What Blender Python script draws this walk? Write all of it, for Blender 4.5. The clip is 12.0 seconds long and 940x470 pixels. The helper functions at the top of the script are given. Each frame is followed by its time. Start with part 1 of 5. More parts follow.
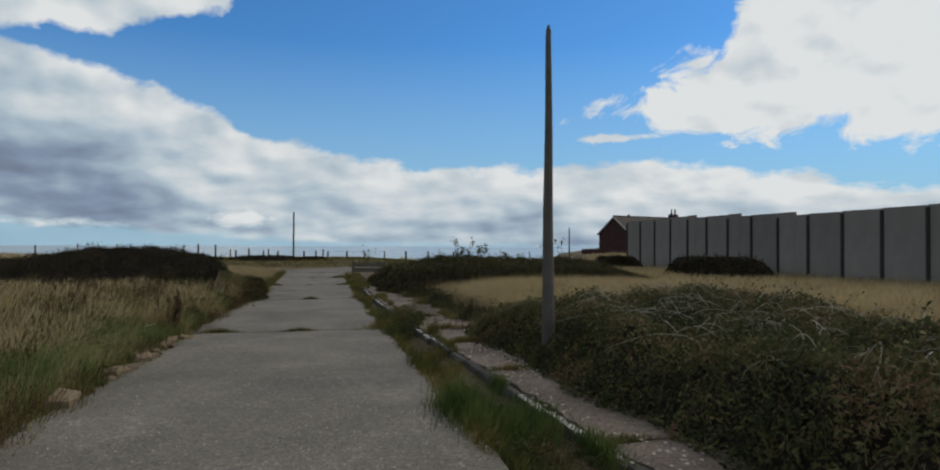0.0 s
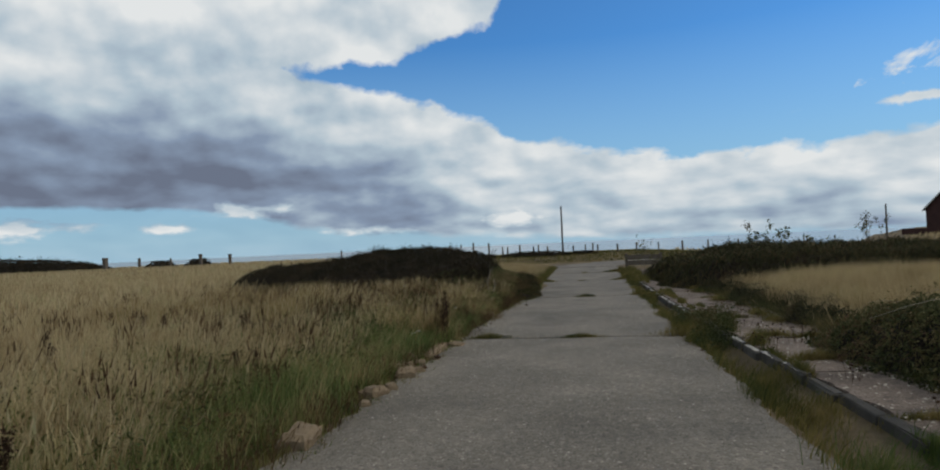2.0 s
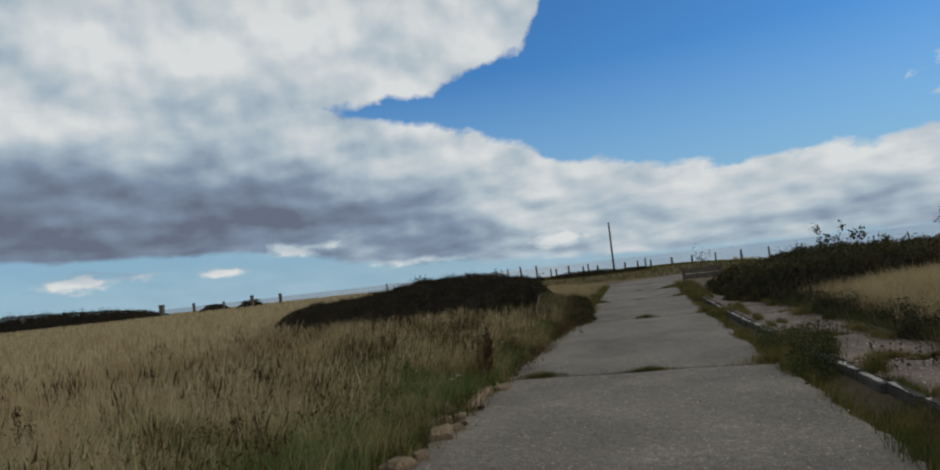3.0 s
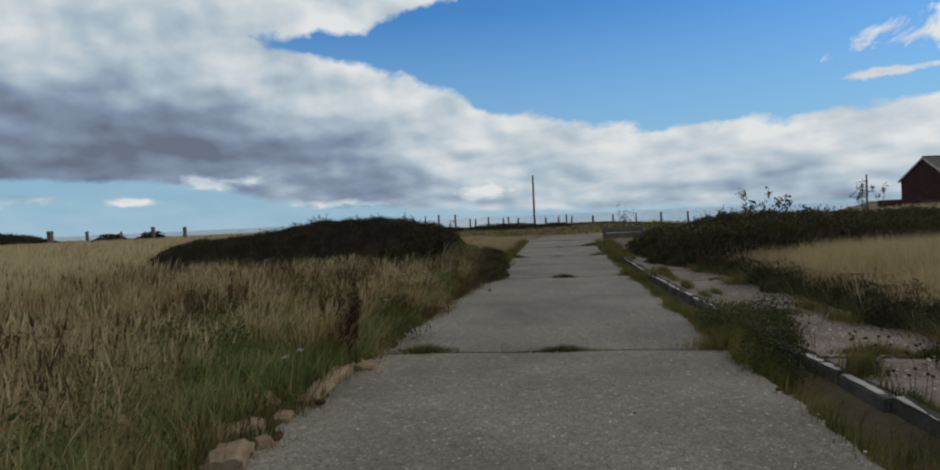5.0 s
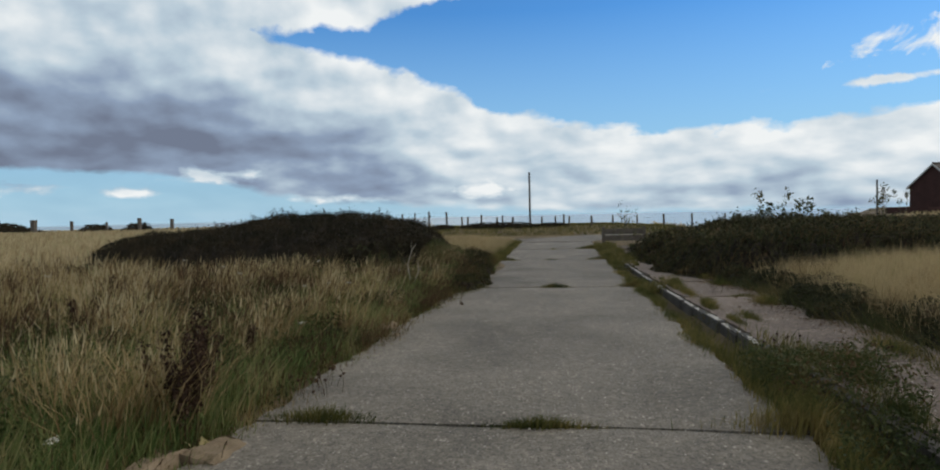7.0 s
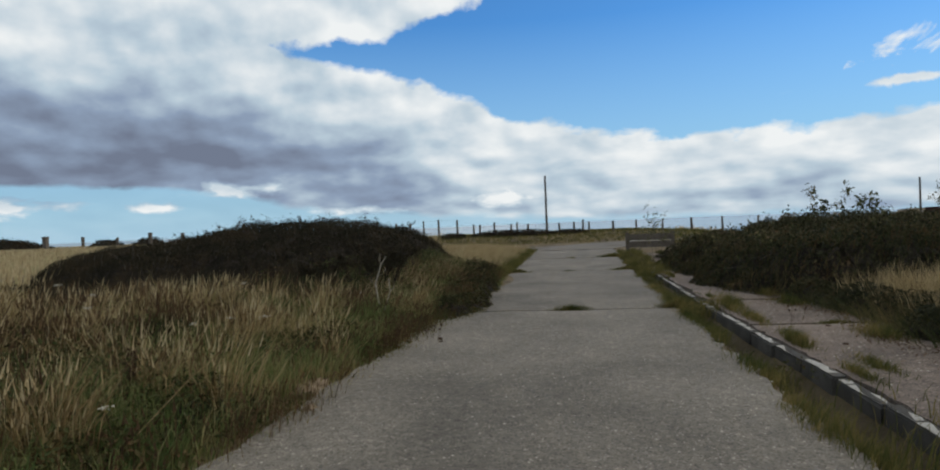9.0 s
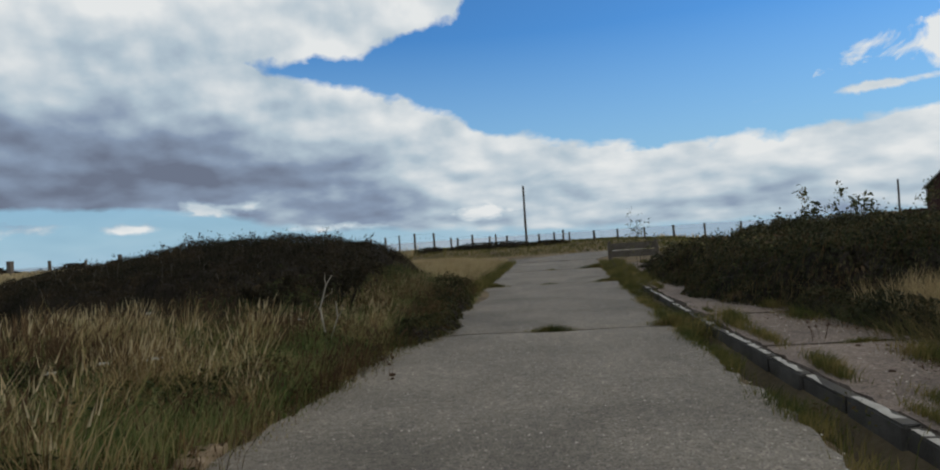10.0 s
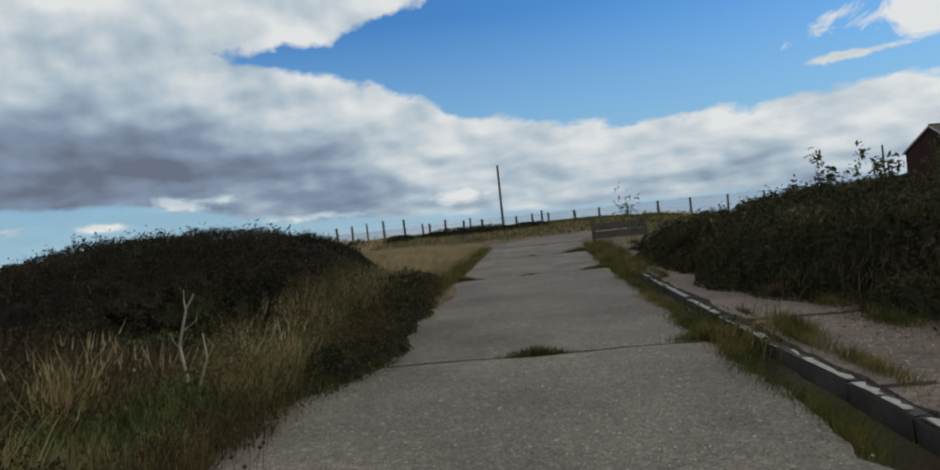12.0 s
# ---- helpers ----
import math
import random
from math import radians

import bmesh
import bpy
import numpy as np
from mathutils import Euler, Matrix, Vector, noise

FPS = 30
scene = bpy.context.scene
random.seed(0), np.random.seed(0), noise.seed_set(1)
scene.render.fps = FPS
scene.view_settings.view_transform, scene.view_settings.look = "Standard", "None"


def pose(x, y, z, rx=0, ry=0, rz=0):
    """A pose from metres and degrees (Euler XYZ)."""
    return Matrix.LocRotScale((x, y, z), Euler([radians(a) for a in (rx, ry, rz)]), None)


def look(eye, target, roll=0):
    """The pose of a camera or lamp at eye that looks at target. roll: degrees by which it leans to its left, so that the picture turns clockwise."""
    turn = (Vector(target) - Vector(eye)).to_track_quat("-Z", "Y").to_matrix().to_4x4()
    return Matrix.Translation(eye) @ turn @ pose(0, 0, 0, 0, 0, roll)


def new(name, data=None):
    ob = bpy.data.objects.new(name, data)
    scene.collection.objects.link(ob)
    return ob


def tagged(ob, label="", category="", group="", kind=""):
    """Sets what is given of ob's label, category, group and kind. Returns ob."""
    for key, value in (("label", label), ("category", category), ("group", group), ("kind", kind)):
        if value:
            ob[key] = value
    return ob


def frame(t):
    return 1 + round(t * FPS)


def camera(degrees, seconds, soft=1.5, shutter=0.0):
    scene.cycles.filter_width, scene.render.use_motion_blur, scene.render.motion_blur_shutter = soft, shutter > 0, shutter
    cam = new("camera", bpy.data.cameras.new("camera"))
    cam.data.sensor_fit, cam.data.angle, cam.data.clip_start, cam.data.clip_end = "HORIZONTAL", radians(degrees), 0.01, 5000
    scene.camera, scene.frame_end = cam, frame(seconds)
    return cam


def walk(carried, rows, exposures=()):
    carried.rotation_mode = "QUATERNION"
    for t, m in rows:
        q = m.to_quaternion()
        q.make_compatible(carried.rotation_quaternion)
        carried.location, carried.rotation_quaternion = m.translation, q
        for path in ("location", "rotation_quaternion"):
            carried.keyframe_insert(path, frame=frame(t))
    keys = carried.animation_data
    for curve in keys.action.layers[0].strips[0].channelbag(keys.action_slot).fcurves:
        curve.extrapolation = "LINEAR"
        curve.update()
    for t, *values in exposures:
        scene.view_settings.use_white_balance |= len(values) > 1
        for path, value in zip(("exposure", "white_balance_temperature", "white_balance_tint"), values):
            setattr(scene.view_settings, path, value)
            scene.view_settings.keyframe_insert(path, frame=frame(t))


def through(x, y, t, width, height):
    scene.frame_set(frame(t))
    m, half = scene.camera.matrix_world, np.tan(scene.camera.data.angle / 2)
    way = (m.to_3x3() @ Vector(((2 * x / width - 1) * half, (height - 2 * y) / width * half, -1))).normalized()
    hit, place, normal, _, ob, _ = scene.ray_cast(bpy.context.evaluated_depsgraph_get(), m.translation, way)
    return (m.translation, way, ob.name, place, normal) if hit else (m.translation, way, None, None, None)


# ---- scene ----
cam = camera(72.4, 12.0, soft=2.0)
PATH = [
    (0, (0.711, -2.969, 2.195), (1.155, -1.019, 2.227), 0.2),
    (0.5, (0.627, -2.285, 2.153), (0.673, -0.285, 2.136), -3.4),
    (1, (0.597, -1.564, 2.112), (0.417, 0.423, 1.982), -2.0),
    (1.5, (0.492, -0.922, 2.121), (0.194, 1.055, 2.067), -1.7),
    (2, (0.464, -0.222, 2.075), (0.097, 1.743, 2.106), -2.6),
    (2.5, (0.344, 0.632, 2.091), (-0.19, 2.558, 2.173), -2.4),
    (3, (0.282, 1.327, 2.103), (-0.219, 3.26, 2.223), -6.4),
    (3.2, (0.288, 1.543, 2.049), (-0.245, 3.47, 2.103), -4.6),
    (4.8, (0.227, 3.775, 1.921), (-0.129, 5.742, 1.89), -1.5),
    (5, (0.235, 4.135, 1.944), (-0.049, 6.114, 1.887), -2.6),
    (5.5, (0.323, 4.844, 1.902), (0.146, 6.834, 1.811), -3.3),
    (6, (0.319, 5.543, 1.907), (0.019, 7.52, 1.864), -0.8),
    (6.5, (0.375, 6.337, 1.869), (0.131, 8.319, 1.763), -4.3),
    (6.7, (0.376, 6.656, 1.882), (0.108, 8.636, 1.794), -1.7),
    (8.3, (0.351, 9.576, 1.72), (0.015, 11.547, 1.692), -2.2),
    (8.5, (0.395, 9.904, 1.755), (0.064, 11.874, 1.662), -3.7),
    (9, (0.424, 10.679, 1.736), (0.086, 12.65, 1.704), -2.4),
    (9.5, (0.392, 11.496, 1.729), (0.004, 13.458, 1.753), -2.8),
    (10, (0.447, 12.277, 1.673), (0.169, 14.258, 1.68), -3.8),
    (10.5, (0.478, 13.06, 1.67), (0.22, 15.043, 1.718), -2.8),
    (11, (0.482, 13.846, 1.674), (0.384, 15.843, 1.672), -5.1),
    (11.5, (0.444, 14.656, 1.701), (0.219, 16.644, 1.717), -2.2),
    (12, (0.404, 15.423, 1.679), (0.188, 17.411, 1.631), -6.1),
]
walk(cam, [(t, look(eye, target, roll)) for t, eye, target, roll in PATH],
     exposures=[(0.0, -0.12), (1.4, 0.03), (2.2, -0.1), (3.0, -0.2), (4.0, -0.12), (5.4, -0.08), (6.5, 0.14), (8.0, 0.14), (9.0, 0.13), (10.0, -0.03), (12.0, -0.1)])


# ---- sky, sun, exposure ----
SUN_AZ, SUN_EL = 75.0, 42.0


def nd(nt, kind, loc=None, **sets):
    n = nt.nodes.new(kind)
    for k, v in sets.items():
        n.inputs[k.replace("_", " ")].default_value = v
    return n


def mth(nt, op, a, b=None, c=None, clamp=False):
    n = nt.nodes.new("ShaderNodeMath")
    n.operation, n.use_clamp = op, clamp
    for i, v in enumerate((a, b, c)):
        if v is None:
            continue
        if isinstance(v, (int, float)):
            n.inputs[i].default_value = v
        else:
            nt.links.new(v, n.inputs[i])
    return n.outputs[0]


def ramp(nt, fac, stops, interp="LINEAR"):
    n = nt.nodes.new("ShaderNodeValToRGB")
    n.color_ramp.interpolation = interp
    els = n.color_ramp.elements
    while len(els) < len(stops):
        els.new(0.5)
    for e, (p, c) in zip(els, stops):
        e.position = p
        e.color = (c, c, c, 1) if isinstance(c, (int, float)) else (*c, 1)
    nt.links.new(fac, n.inputs[0])
    return n.outputs[0]


def mixc(nt, fac, a, b, kind="MIX"):
    n = nt.nodes.new("ShaderNodeMix")
    n.data_type, n.blend_type = "RGBA", kind
    for i, v in ((0, fac), (6, a), (7, b)):
        if isinstance(v, (int, float)):
            n.inputs[i].default_value = v
        elif isinstance(v, tuple):
            n.inputs[i].default_value = (*v, 1)
        else:
            nt.links.new(v, n.inputs[i])
    return n.outputs[2]


def noise_tex(nt, vec, scale, detail=4.0, rough=0.55, dist=0.0):
    n = nt.nodes.new("ShaderNodeTexNoise")
    n.inputs["Scale"].default_value, n.inputs["Detail"].default_value = scale, detail
    n.inputs["Roughness"].default_value, n.inputs["Distortion"].default_value = rough, dist
    if vec is not None:
        nt.links.new(vec, n.inputs["Vector"])
    return n.outputs[0]


def build_sky():
    world = bpy.data.worlds.new("sky")
    scene.world = world
    world.use_nodes = True
    nt = world.node_tree
    nt.nodes.clear()
    out, bg = nt.nodes.new("ShaderNodeOutputWorld"), nt.nodes.new("ShaderNodeBackground")
    nt.links.new(bg.outputs[0], out.inputs[0])
    sky = nt.nodes.new("ShaderNodeTexSky")
    sky.sky_type, sky.sun_disc = "NISHITA", False
    sky.sun_elevation, sky.sun_rotation = radians(SUN_EL), radians(SUN_AZ)
    sky.air_density, sky.dust_density, sky.ozone_density = 1.0, 0.3, 2.0
    co = nt.nodes.new("ShaderNodeTexCoord")
    sep = nt.nodes.new("ShaderNodeSeparateXYZ")
    nt.links.new(co.outputs["Generated"], sep.inputs[0])
    x, y, z = sep.outputs
    az = mth(nt, "MULTIPLY", mth(nt, "ARCTAN2", x, y), 180 / math.pi)
    el = mth(nt, "MULTIPLY", mth(nt, "ARCSINE", z), 180 / math.pi)
    # coordinates of a flat cloud deck, stretched towards the horizon
    comb = nt.nodes.new("ShaderNodeCombineXYZ")
    for i, v in enumerate((mth(nt, "MULTIPLY", az, 0.068), mth(nt, "MULTIPLY", mth(nt, "LOGARITHM", mth(nt, "MAXIMUM", mth(nt, "ADD", el, 11.0), 1.0), math.e), 2.3), 0.0)):
        if isinstance(v, float):
            comb.inputs[i].default_value = v
        else:
            nt.links.new(v, comb.inputs[i])
    vec = comb.outputs[0]

    def over(pts):
        """A height in degrees that follows the azimuth from -60 to 60 degrees."""
        stops = [((a + 60) / 120, h / 40) for a, h in pts]
        return mth(nt, "MULTIPLY", ramp(nt, azn, stops), 40.0)

    def blob(a0, e0, ra, re):
        """A soft patch of sky about a direction, 1 in its middle."""
        dx = mth(nt, "MULTIPLY", mth(nt, "SUBTRACT", az, a0), 1 / ra)
        dy = mth(nt, "MULTIPLY", mth(nt, "SUBTRACT", el, e0), 1 / re)
        rr = mth(nt, "ADD", mth(nt, "MULTIPLY", dx, dx), mth(nt, "MULTIPLY", dy, dy))
        return mth(nt, "POWER", 2.718, mth(nt, "MULTIPLY", rr, -1.0))

    azn = mth(nt, "MULTIPLY_ADD", az, 1 / 120.0, 0.5, clamp=True)
    big = noise_tex(nt, vec, 1.1, 3, 0.5)
    fine = noise_tex(nt, vec, 2.2, 5, 0.45, 0.0)
    up = nt.nodes.new("ShaderNodeVectorMath")
    up.inputs[1].default_value = (0.05, 0.09, 0.0)
    nt.links.new(vec, up.inputs[0])
    relief = mth(nt, "SUBTRACT", fine, noise_tex(nt, up.outputs[0], 2.2, 5, 0.45, 0.0))
    rim = mth(nt, "SUBTRACT", noise_tex(nt, vec, 4.2, 8, 0.56, 0.15), 0.5)
    wisp = mth(nt, "SUBTRACT", noise_tex(nt, vec, 3.0, 8, 0.62, 0.6), 0.5)
    # the long bank of cloud, by the height of its upper edge
    edge = over([(-60, 40), (-29, 18), (-24, 14.6), (-18, 13.9), (-10, 11.2), (-7, 9.6), (0, 7.9), (6, 7.0), (11, 6.7), (17, 6.8), (23, 7.0), (29, 7.5), (33, 6.5), (41, 5.6), (46, 4.4), (60, 4.4)])
    below = mth(nt, "SUBTRACT", mth(nt, "MULTIPLY_ADD", rim, 3.4, edge), el)
    bank = mth(nt, "MULTIPLY_ADD", below, 1.5, 0.4, clamp=True)
    # the lobe over the gap
    lob = over([(-60, 8), (-30, 13.5), (-24, 15.6), (-16.5, 15.9), (-14.5, 17.6), (-8, 18.8), (-5.5, 23), (0, 34), (60, 40)])
    over_lob = mth(nt, "SUBTRACT", mth(nt, "MULTIPLY_ADD", rim, 4.0, el), lob)
    lobe = mth(nt, "MULTIPLY_ADD", over_lob, 1.3, 0.4, clamp=True)
    # the bright cloud over the wall, with streaks ahead of it
    top = over([(-60, 0), (19, 0), (21, 10.6), (24, 11.9), (28, 12.7), (29.5, 14.6), (34, 16), (36, 19.5), (39, 32), (60, 40)])
    foot = over([(-60, 12), (21, 11.4), (28, 10.8), (29.5, 9.3), (34, 8.6), (39, 8.8), (45, 8.0), (60, 7.6)])
    r = mth(nt, "MINIMUM", mth(nt, "SUBTRACT", top, el), mth(nt, "MULTIPLY", mth(nt, "SUBTRACT", el, foot), 1.3))
    right = mth(nt, "MULTIPLY_ADD", mth(nt, "MULTIPLY_ADD", wisp, 13.0, r), 0.6, 0.1, clamp=True)
    right = mth(nt, "MULTIPLY", right, mth(nt, "ADD", r, 2.2, clamp=True))
    streak = mth(nt, "MULTIPLY", mth(nt, "MULTIPLY_ADD", wisp, 2.6, mth(nt, "SUBTRACT", blob(25.6, 9.3, 4.2, 0.42), 0.35)), 2.6, clamp=True)
    right = mth(nt, "MAXIMUM", right, mth(nt, "MULTIPLY", streak, mth(nt, "MULTIPLY", blob(25.6, 9.3, 5.0, 0.8), 3.0, clamp=True)))
    # cover beyond the view
    rest = mth(nt, "MULTIPLY", mth(nt, "SUBTRACT", el, 24.0), 0.15, clamp=True)
    cover = mth(nt, "MAXIMUM", mth(nt, "MAXIMUM", bank, lobe), mth(nt, "MAXIMUM", right, rest))
    # clear strip close to the sea, with small heaped clouds in it
    base = over([(-60, 4.9), (-50, 4.4), (-39, 4.1), (-33, 3.9), (-27, 2.7), (-22, 1.6), (-12, 1.0), (0, 0.3), (14, 0), (60, 0)])
    strip = mth(nt, "MULTIPLY_ADD", mth(nt, "SUBTRACT", mth(nt, "MULTIPLY_ADD", rim, 1.4, base), el), 2.2, 0.5, clamp=True)
    heap = mth(nt, "MAXIMUM", mth(nt, "MAXIMUM", blob(-30, 3.7, 3.6, 0.75), blob(-6.4, 2.35, 2.6, 0.8)), mth(nt, "MAXIMUM", blob(-45.5, 2.6, 4.6, 0.8), blob(-35.5, 2.3, 2.4, 0.5)))
    heap = mth(nt, "MAXIMUM", heap, mth(nt, "MULTIPLY", blob(-21, 1.6, 5.0, 0.5), 0.8))
    heap = mth(nt, "MULTIPLY", mth(nt, "MULTIPLY", mth(nt, "SUBTRACT", mth(nt, "MULTIPLY_ADD", rim, 2.4, heap), 0.36), 2.0, clamp=True), mth(nt, "MULTIPLY", heap, 4.0, clamp=True))
    cover = mth(nt, "MULTIPLY", cover, mth(nt, "SUBTRACT", 1.0, mth(nt, "MULTIPLY", strip, 0.85)))
    cover = mth(nt, "MAXIMUM", cover, heap)
    # shade of the cloud: a grey base under the bank, white tops
    core = mth(nt, "MULTIPLY", mth(nt, "MULTIPLY_ADD", az, -0.045, -0.55, clamp=True), mth(nt, "SUBTRACT", 1.0, mth(nt, "MULTIPLY", mth(nt, "ABSOLUTE", mth(nt, "SUBTRACT", el, 6.6)), 0.125), clamp=True))
    centre = mth(nt, "MAXIMUM", blob(-17, 3.2, 13, 2.6), mth(nt, "MULTIPLY", blob(-6, 4.2, 8, 1.6), 0.75))
    low = mth(nt, "MULTIPLY", blob(26, 1.0, 34, 2.6), 0.30)
    shade = mth(nt, "MULTIPLY_ADD", mth(nt, "SUBTRACT", big, 0.5), 0.65, 0.78)
    shade = mth(nt, "MULTIPLY_ADD", mth(nt, "SUBTRACT", fine, 0.5), 0.30, shade)
    shade = mth(nt, "MULTIPLY_ADD", core, -0.84, shade)
    shade = mth(nt, "MULTIPLY_ADD", centre, -0.34, shade)
    shade = mth(nt, "SUBTRACT", shade, low)
    shade = mth(nt, "MULTIPLY_ADD", mth(nt, "MULTIPLY_ADD", az, 0.03, 0.0, clamp=True), 0.12, mth(nt, "MULTIPLY_ADD", right, 0.06, shade))
    shade = mth(nt, "MULTIPLY_ADD", relief, 0.95, shade)
    shade = mth(nt, "MULTIPLY_ADD", heap, 0.45, shade, clamp=True)
    cloud = ramp(nt, shade, [(0.0, (0.15, 0.18, 0.25)), (0.3, (0.245, 0.315, 0.43)), (0.58, (0.44, 0.54, 0.62)), (0.92, (0.79, 0.815, 0.82))])
    # unseen cloud overhead, greyed and dimmed to weaken the light on the land
    dim = mth(nt, "SUBTRACT", 1.0, mth(nt, "MULTIPLY", mth(nt, "SUBTRACT", el, 22.0), 0.022, clamp=True))
    dim = mth(nt, "MAXIMUM", dim, 0.42)
    grey = nt.nodes.new("ShaderNodeCombineColor")
    for i in range(3):
        nt.links.new(dim, grey.inputs[i])
    cloud = mixc(nt, 1.0, cloud, grey.outputs[0], "MULTIPLY")
    blue = mixc(nt, 1.0, sky.outputs[0], (SKY_STRENGTH * 0.43, SKY_STRENGTH * 0.92, SKY_STRENGTH * 1.35), "MULTIPLY")
    haze = mth(nt, "SUBTRACT", 0.95, mth(nt, "MULTIPLY", el, 0.055), clamp=True)
    blue = mixc(nt, haze, blue, (0.33, 0.52, 0.66))
    nt.links.new(mixc(nt, cover, blue, cloud), bg.inputs[0])
    bg.inputs[1].default_value = 1.0


SKY_STRENGTH = 0.098
build_sky()
sun = new("sun", bpy.data.lights.new("sun", "SUN"))
sun.data.energy, sun.data.angle, sun.data.color = 1.25, radians(14), (1.0, 0.92, 0.79)
sun.matrix_world = look((60 * math.sin(radians(SUN_AZ)), 60 * math.cos(radians(SUN_AZ)), 60 * math.tan(radians(SUN_EL))), (0, 0, 0))
scene.view_settings.exposure = 0.0


# ---- materials ----
def material(name, rough=0.9, metal=0.0):
    m = bpy.data.materials.new(name)
    m.use_nodes = True
    nt = m.node_tree
    b = nt.nodes["Principled BSDF"]
    b.inputs["Roughness"].default_value, b.inputs["Metallic"].default_value = rough, metal
    b.inputs["Specular IOR Level"].default_value = 0.25
    return m, nt, b


def obj_co(nt):
    return nt.nodes.new("ShaderNodeTexCoord").outputs["Object"]


def bumped(nt, b, height, strength=0.4, dist=0.02):
    n = nt.nodes.new("ShaderNodeBump")
    n.inputs["Strength"].default_value, n.inputs["Distance"].default_value = strength, dist
    nt.links.new(height, n.inputs["Height"])
    nt.links.new(n.outputs[0], b.inputs["Normal"])


def noise_shift(nt, co, scale, amount):
    """Coordinates pushed about by a noise, to break up a cell pattern."""
    n = nt.nodes.new("ShaderNodeTexNoise")
    n.inputs["Scale"].default_value = scale
    nt.links.new(co, n.inputs["Vector"])
    k = nt.nodes.new("ShaderNodeVectorMath")
    k.operation = "MULTIPLY_ADD"
    k.inputs[1].default_value = (amount,) * 3
    nt.links.new(n.outputs["Color"], k.inputs[0])
    nt.links.new(co, k.inputs[2])
    return k.outputs[0]


def surface(name, dark, light, scale=3.0, fine=40.0, rough=0.9, bump=0.4, dist=0.02, metal=0.0, spots=None, vary=0.0, grit=0.0):
    """A worn surface: two colours mixed by a coarse and a fine noise, with relief."""
    m, nt, b = material(name, rough, metal)
    co = obj_co(nt)
    n1, n2 = noise_tex(nt, co, scale, 6, 0.6, 0.3), noise_tex(nt, co, fine, 8, 0.7)
    f = mth(nt, "ADD", mth(nt, "MULTIPLY", n1, 0.6), mth(nt, "MULTIPLY", n2, 0.4))
    f = mth(nt, "MULTIPLY_ADD", mth(nt, "SUBTRACT", f, 0.5), 3.0, 0.5, clamp=True)
    c = mixc(nt, f, dark, light)
    if spots:
        colour, sscale, limit = spots
        v = nt.nodes.new("ShaderNodeTexVoronoi")
        v.inputs["Scale"].default_value = sscale
        nt.links.new(co, v.inputs["Vector"])
        s = mth(nt, "MULTIPLY", mth(nt, "SUBTRACT", limit, v.outputs["Distance"]), 14.0, clamp=True)
        sep = nt.nodes.new("ShaderNodeSeparateColor")
        nt.links.new(v.outputs["Color"], sep.inputs[0])
        s = mth(nt, "MULTIPLY", s, mth(nt, "GREATER_THAN", sep.outputs[0], 0.72))
        c = mixc(nt, s, c, colour)
    if grit:
        v = nt.nodes.new("ShaderNodeTexVoronoi")
        v.inputs["Scale"].default_value = grit
        nt.links.new(co, v.inputs["Vector"])
        sep = nt.nodes.new("ShaderNodeSeparateColor")
        nt.links.new(v.outputs["Color"], sep.inputs[0])
        g = ramp(nt, sep.outputs[1], [(0.0, 0.45), (0.25, 0.88), (0.7, 1.05), (0.94, 1.15), (1.0, 1.7)])
        c = mixc(nt, 1.0, c, g, "MULTIPLY")
        v = nt.nodes.new("ShaderNodeTexVoronoi")
        v.inputs["Scale"].default_value = grit * 0.3
        nt.links.new(noise_shift(nt, co, grit * 0.2, 0.03), v.inputs["Vector"])
        sep = nt.nodes.new("ShaderNodeSeparateColor")
        nt.links.new(v.outputs["Color"], sep.inputs[0])
        g = ramp(nt, sep.outputs[0], [(0.0, 0.82), (0.4, 0.95), (0.85, 1.05), (1.0, 1.3)])
        c = mixc(nt, 1.0, c, g, "MULTIPLY")
        stain = ramp(nt, noise_tex(nt, co, 0.35, 5, 0.6, 0.6), [(0.3, 0.72), (0.5, 1.0), (0.7, 1.12)])
        c = mixc(nt, 1.0, c, stain, "MULTIPLY")
    if vary:
        rnd = nt.nodes.new("ShaderNodeObjectInfo").outputs["Random"]
        k = mth(nt, "MULTIPLY_ADD", rnd, vary, 1 - vary / 2)
        comb = nt.nodes.new("ShaderNodeCombineColor")
        for i in range(3):
            nt.links.new(k, comb.inputs[i])
        c = mixc(nt, 1.0, c, comb.outputs[0], "MULTIPLY")
    nt.links.new(c, b.inputs["Base Color"])
    bumped(nt, b, mth(nt, "ADD", n2, n1), bump, dist)
    return m


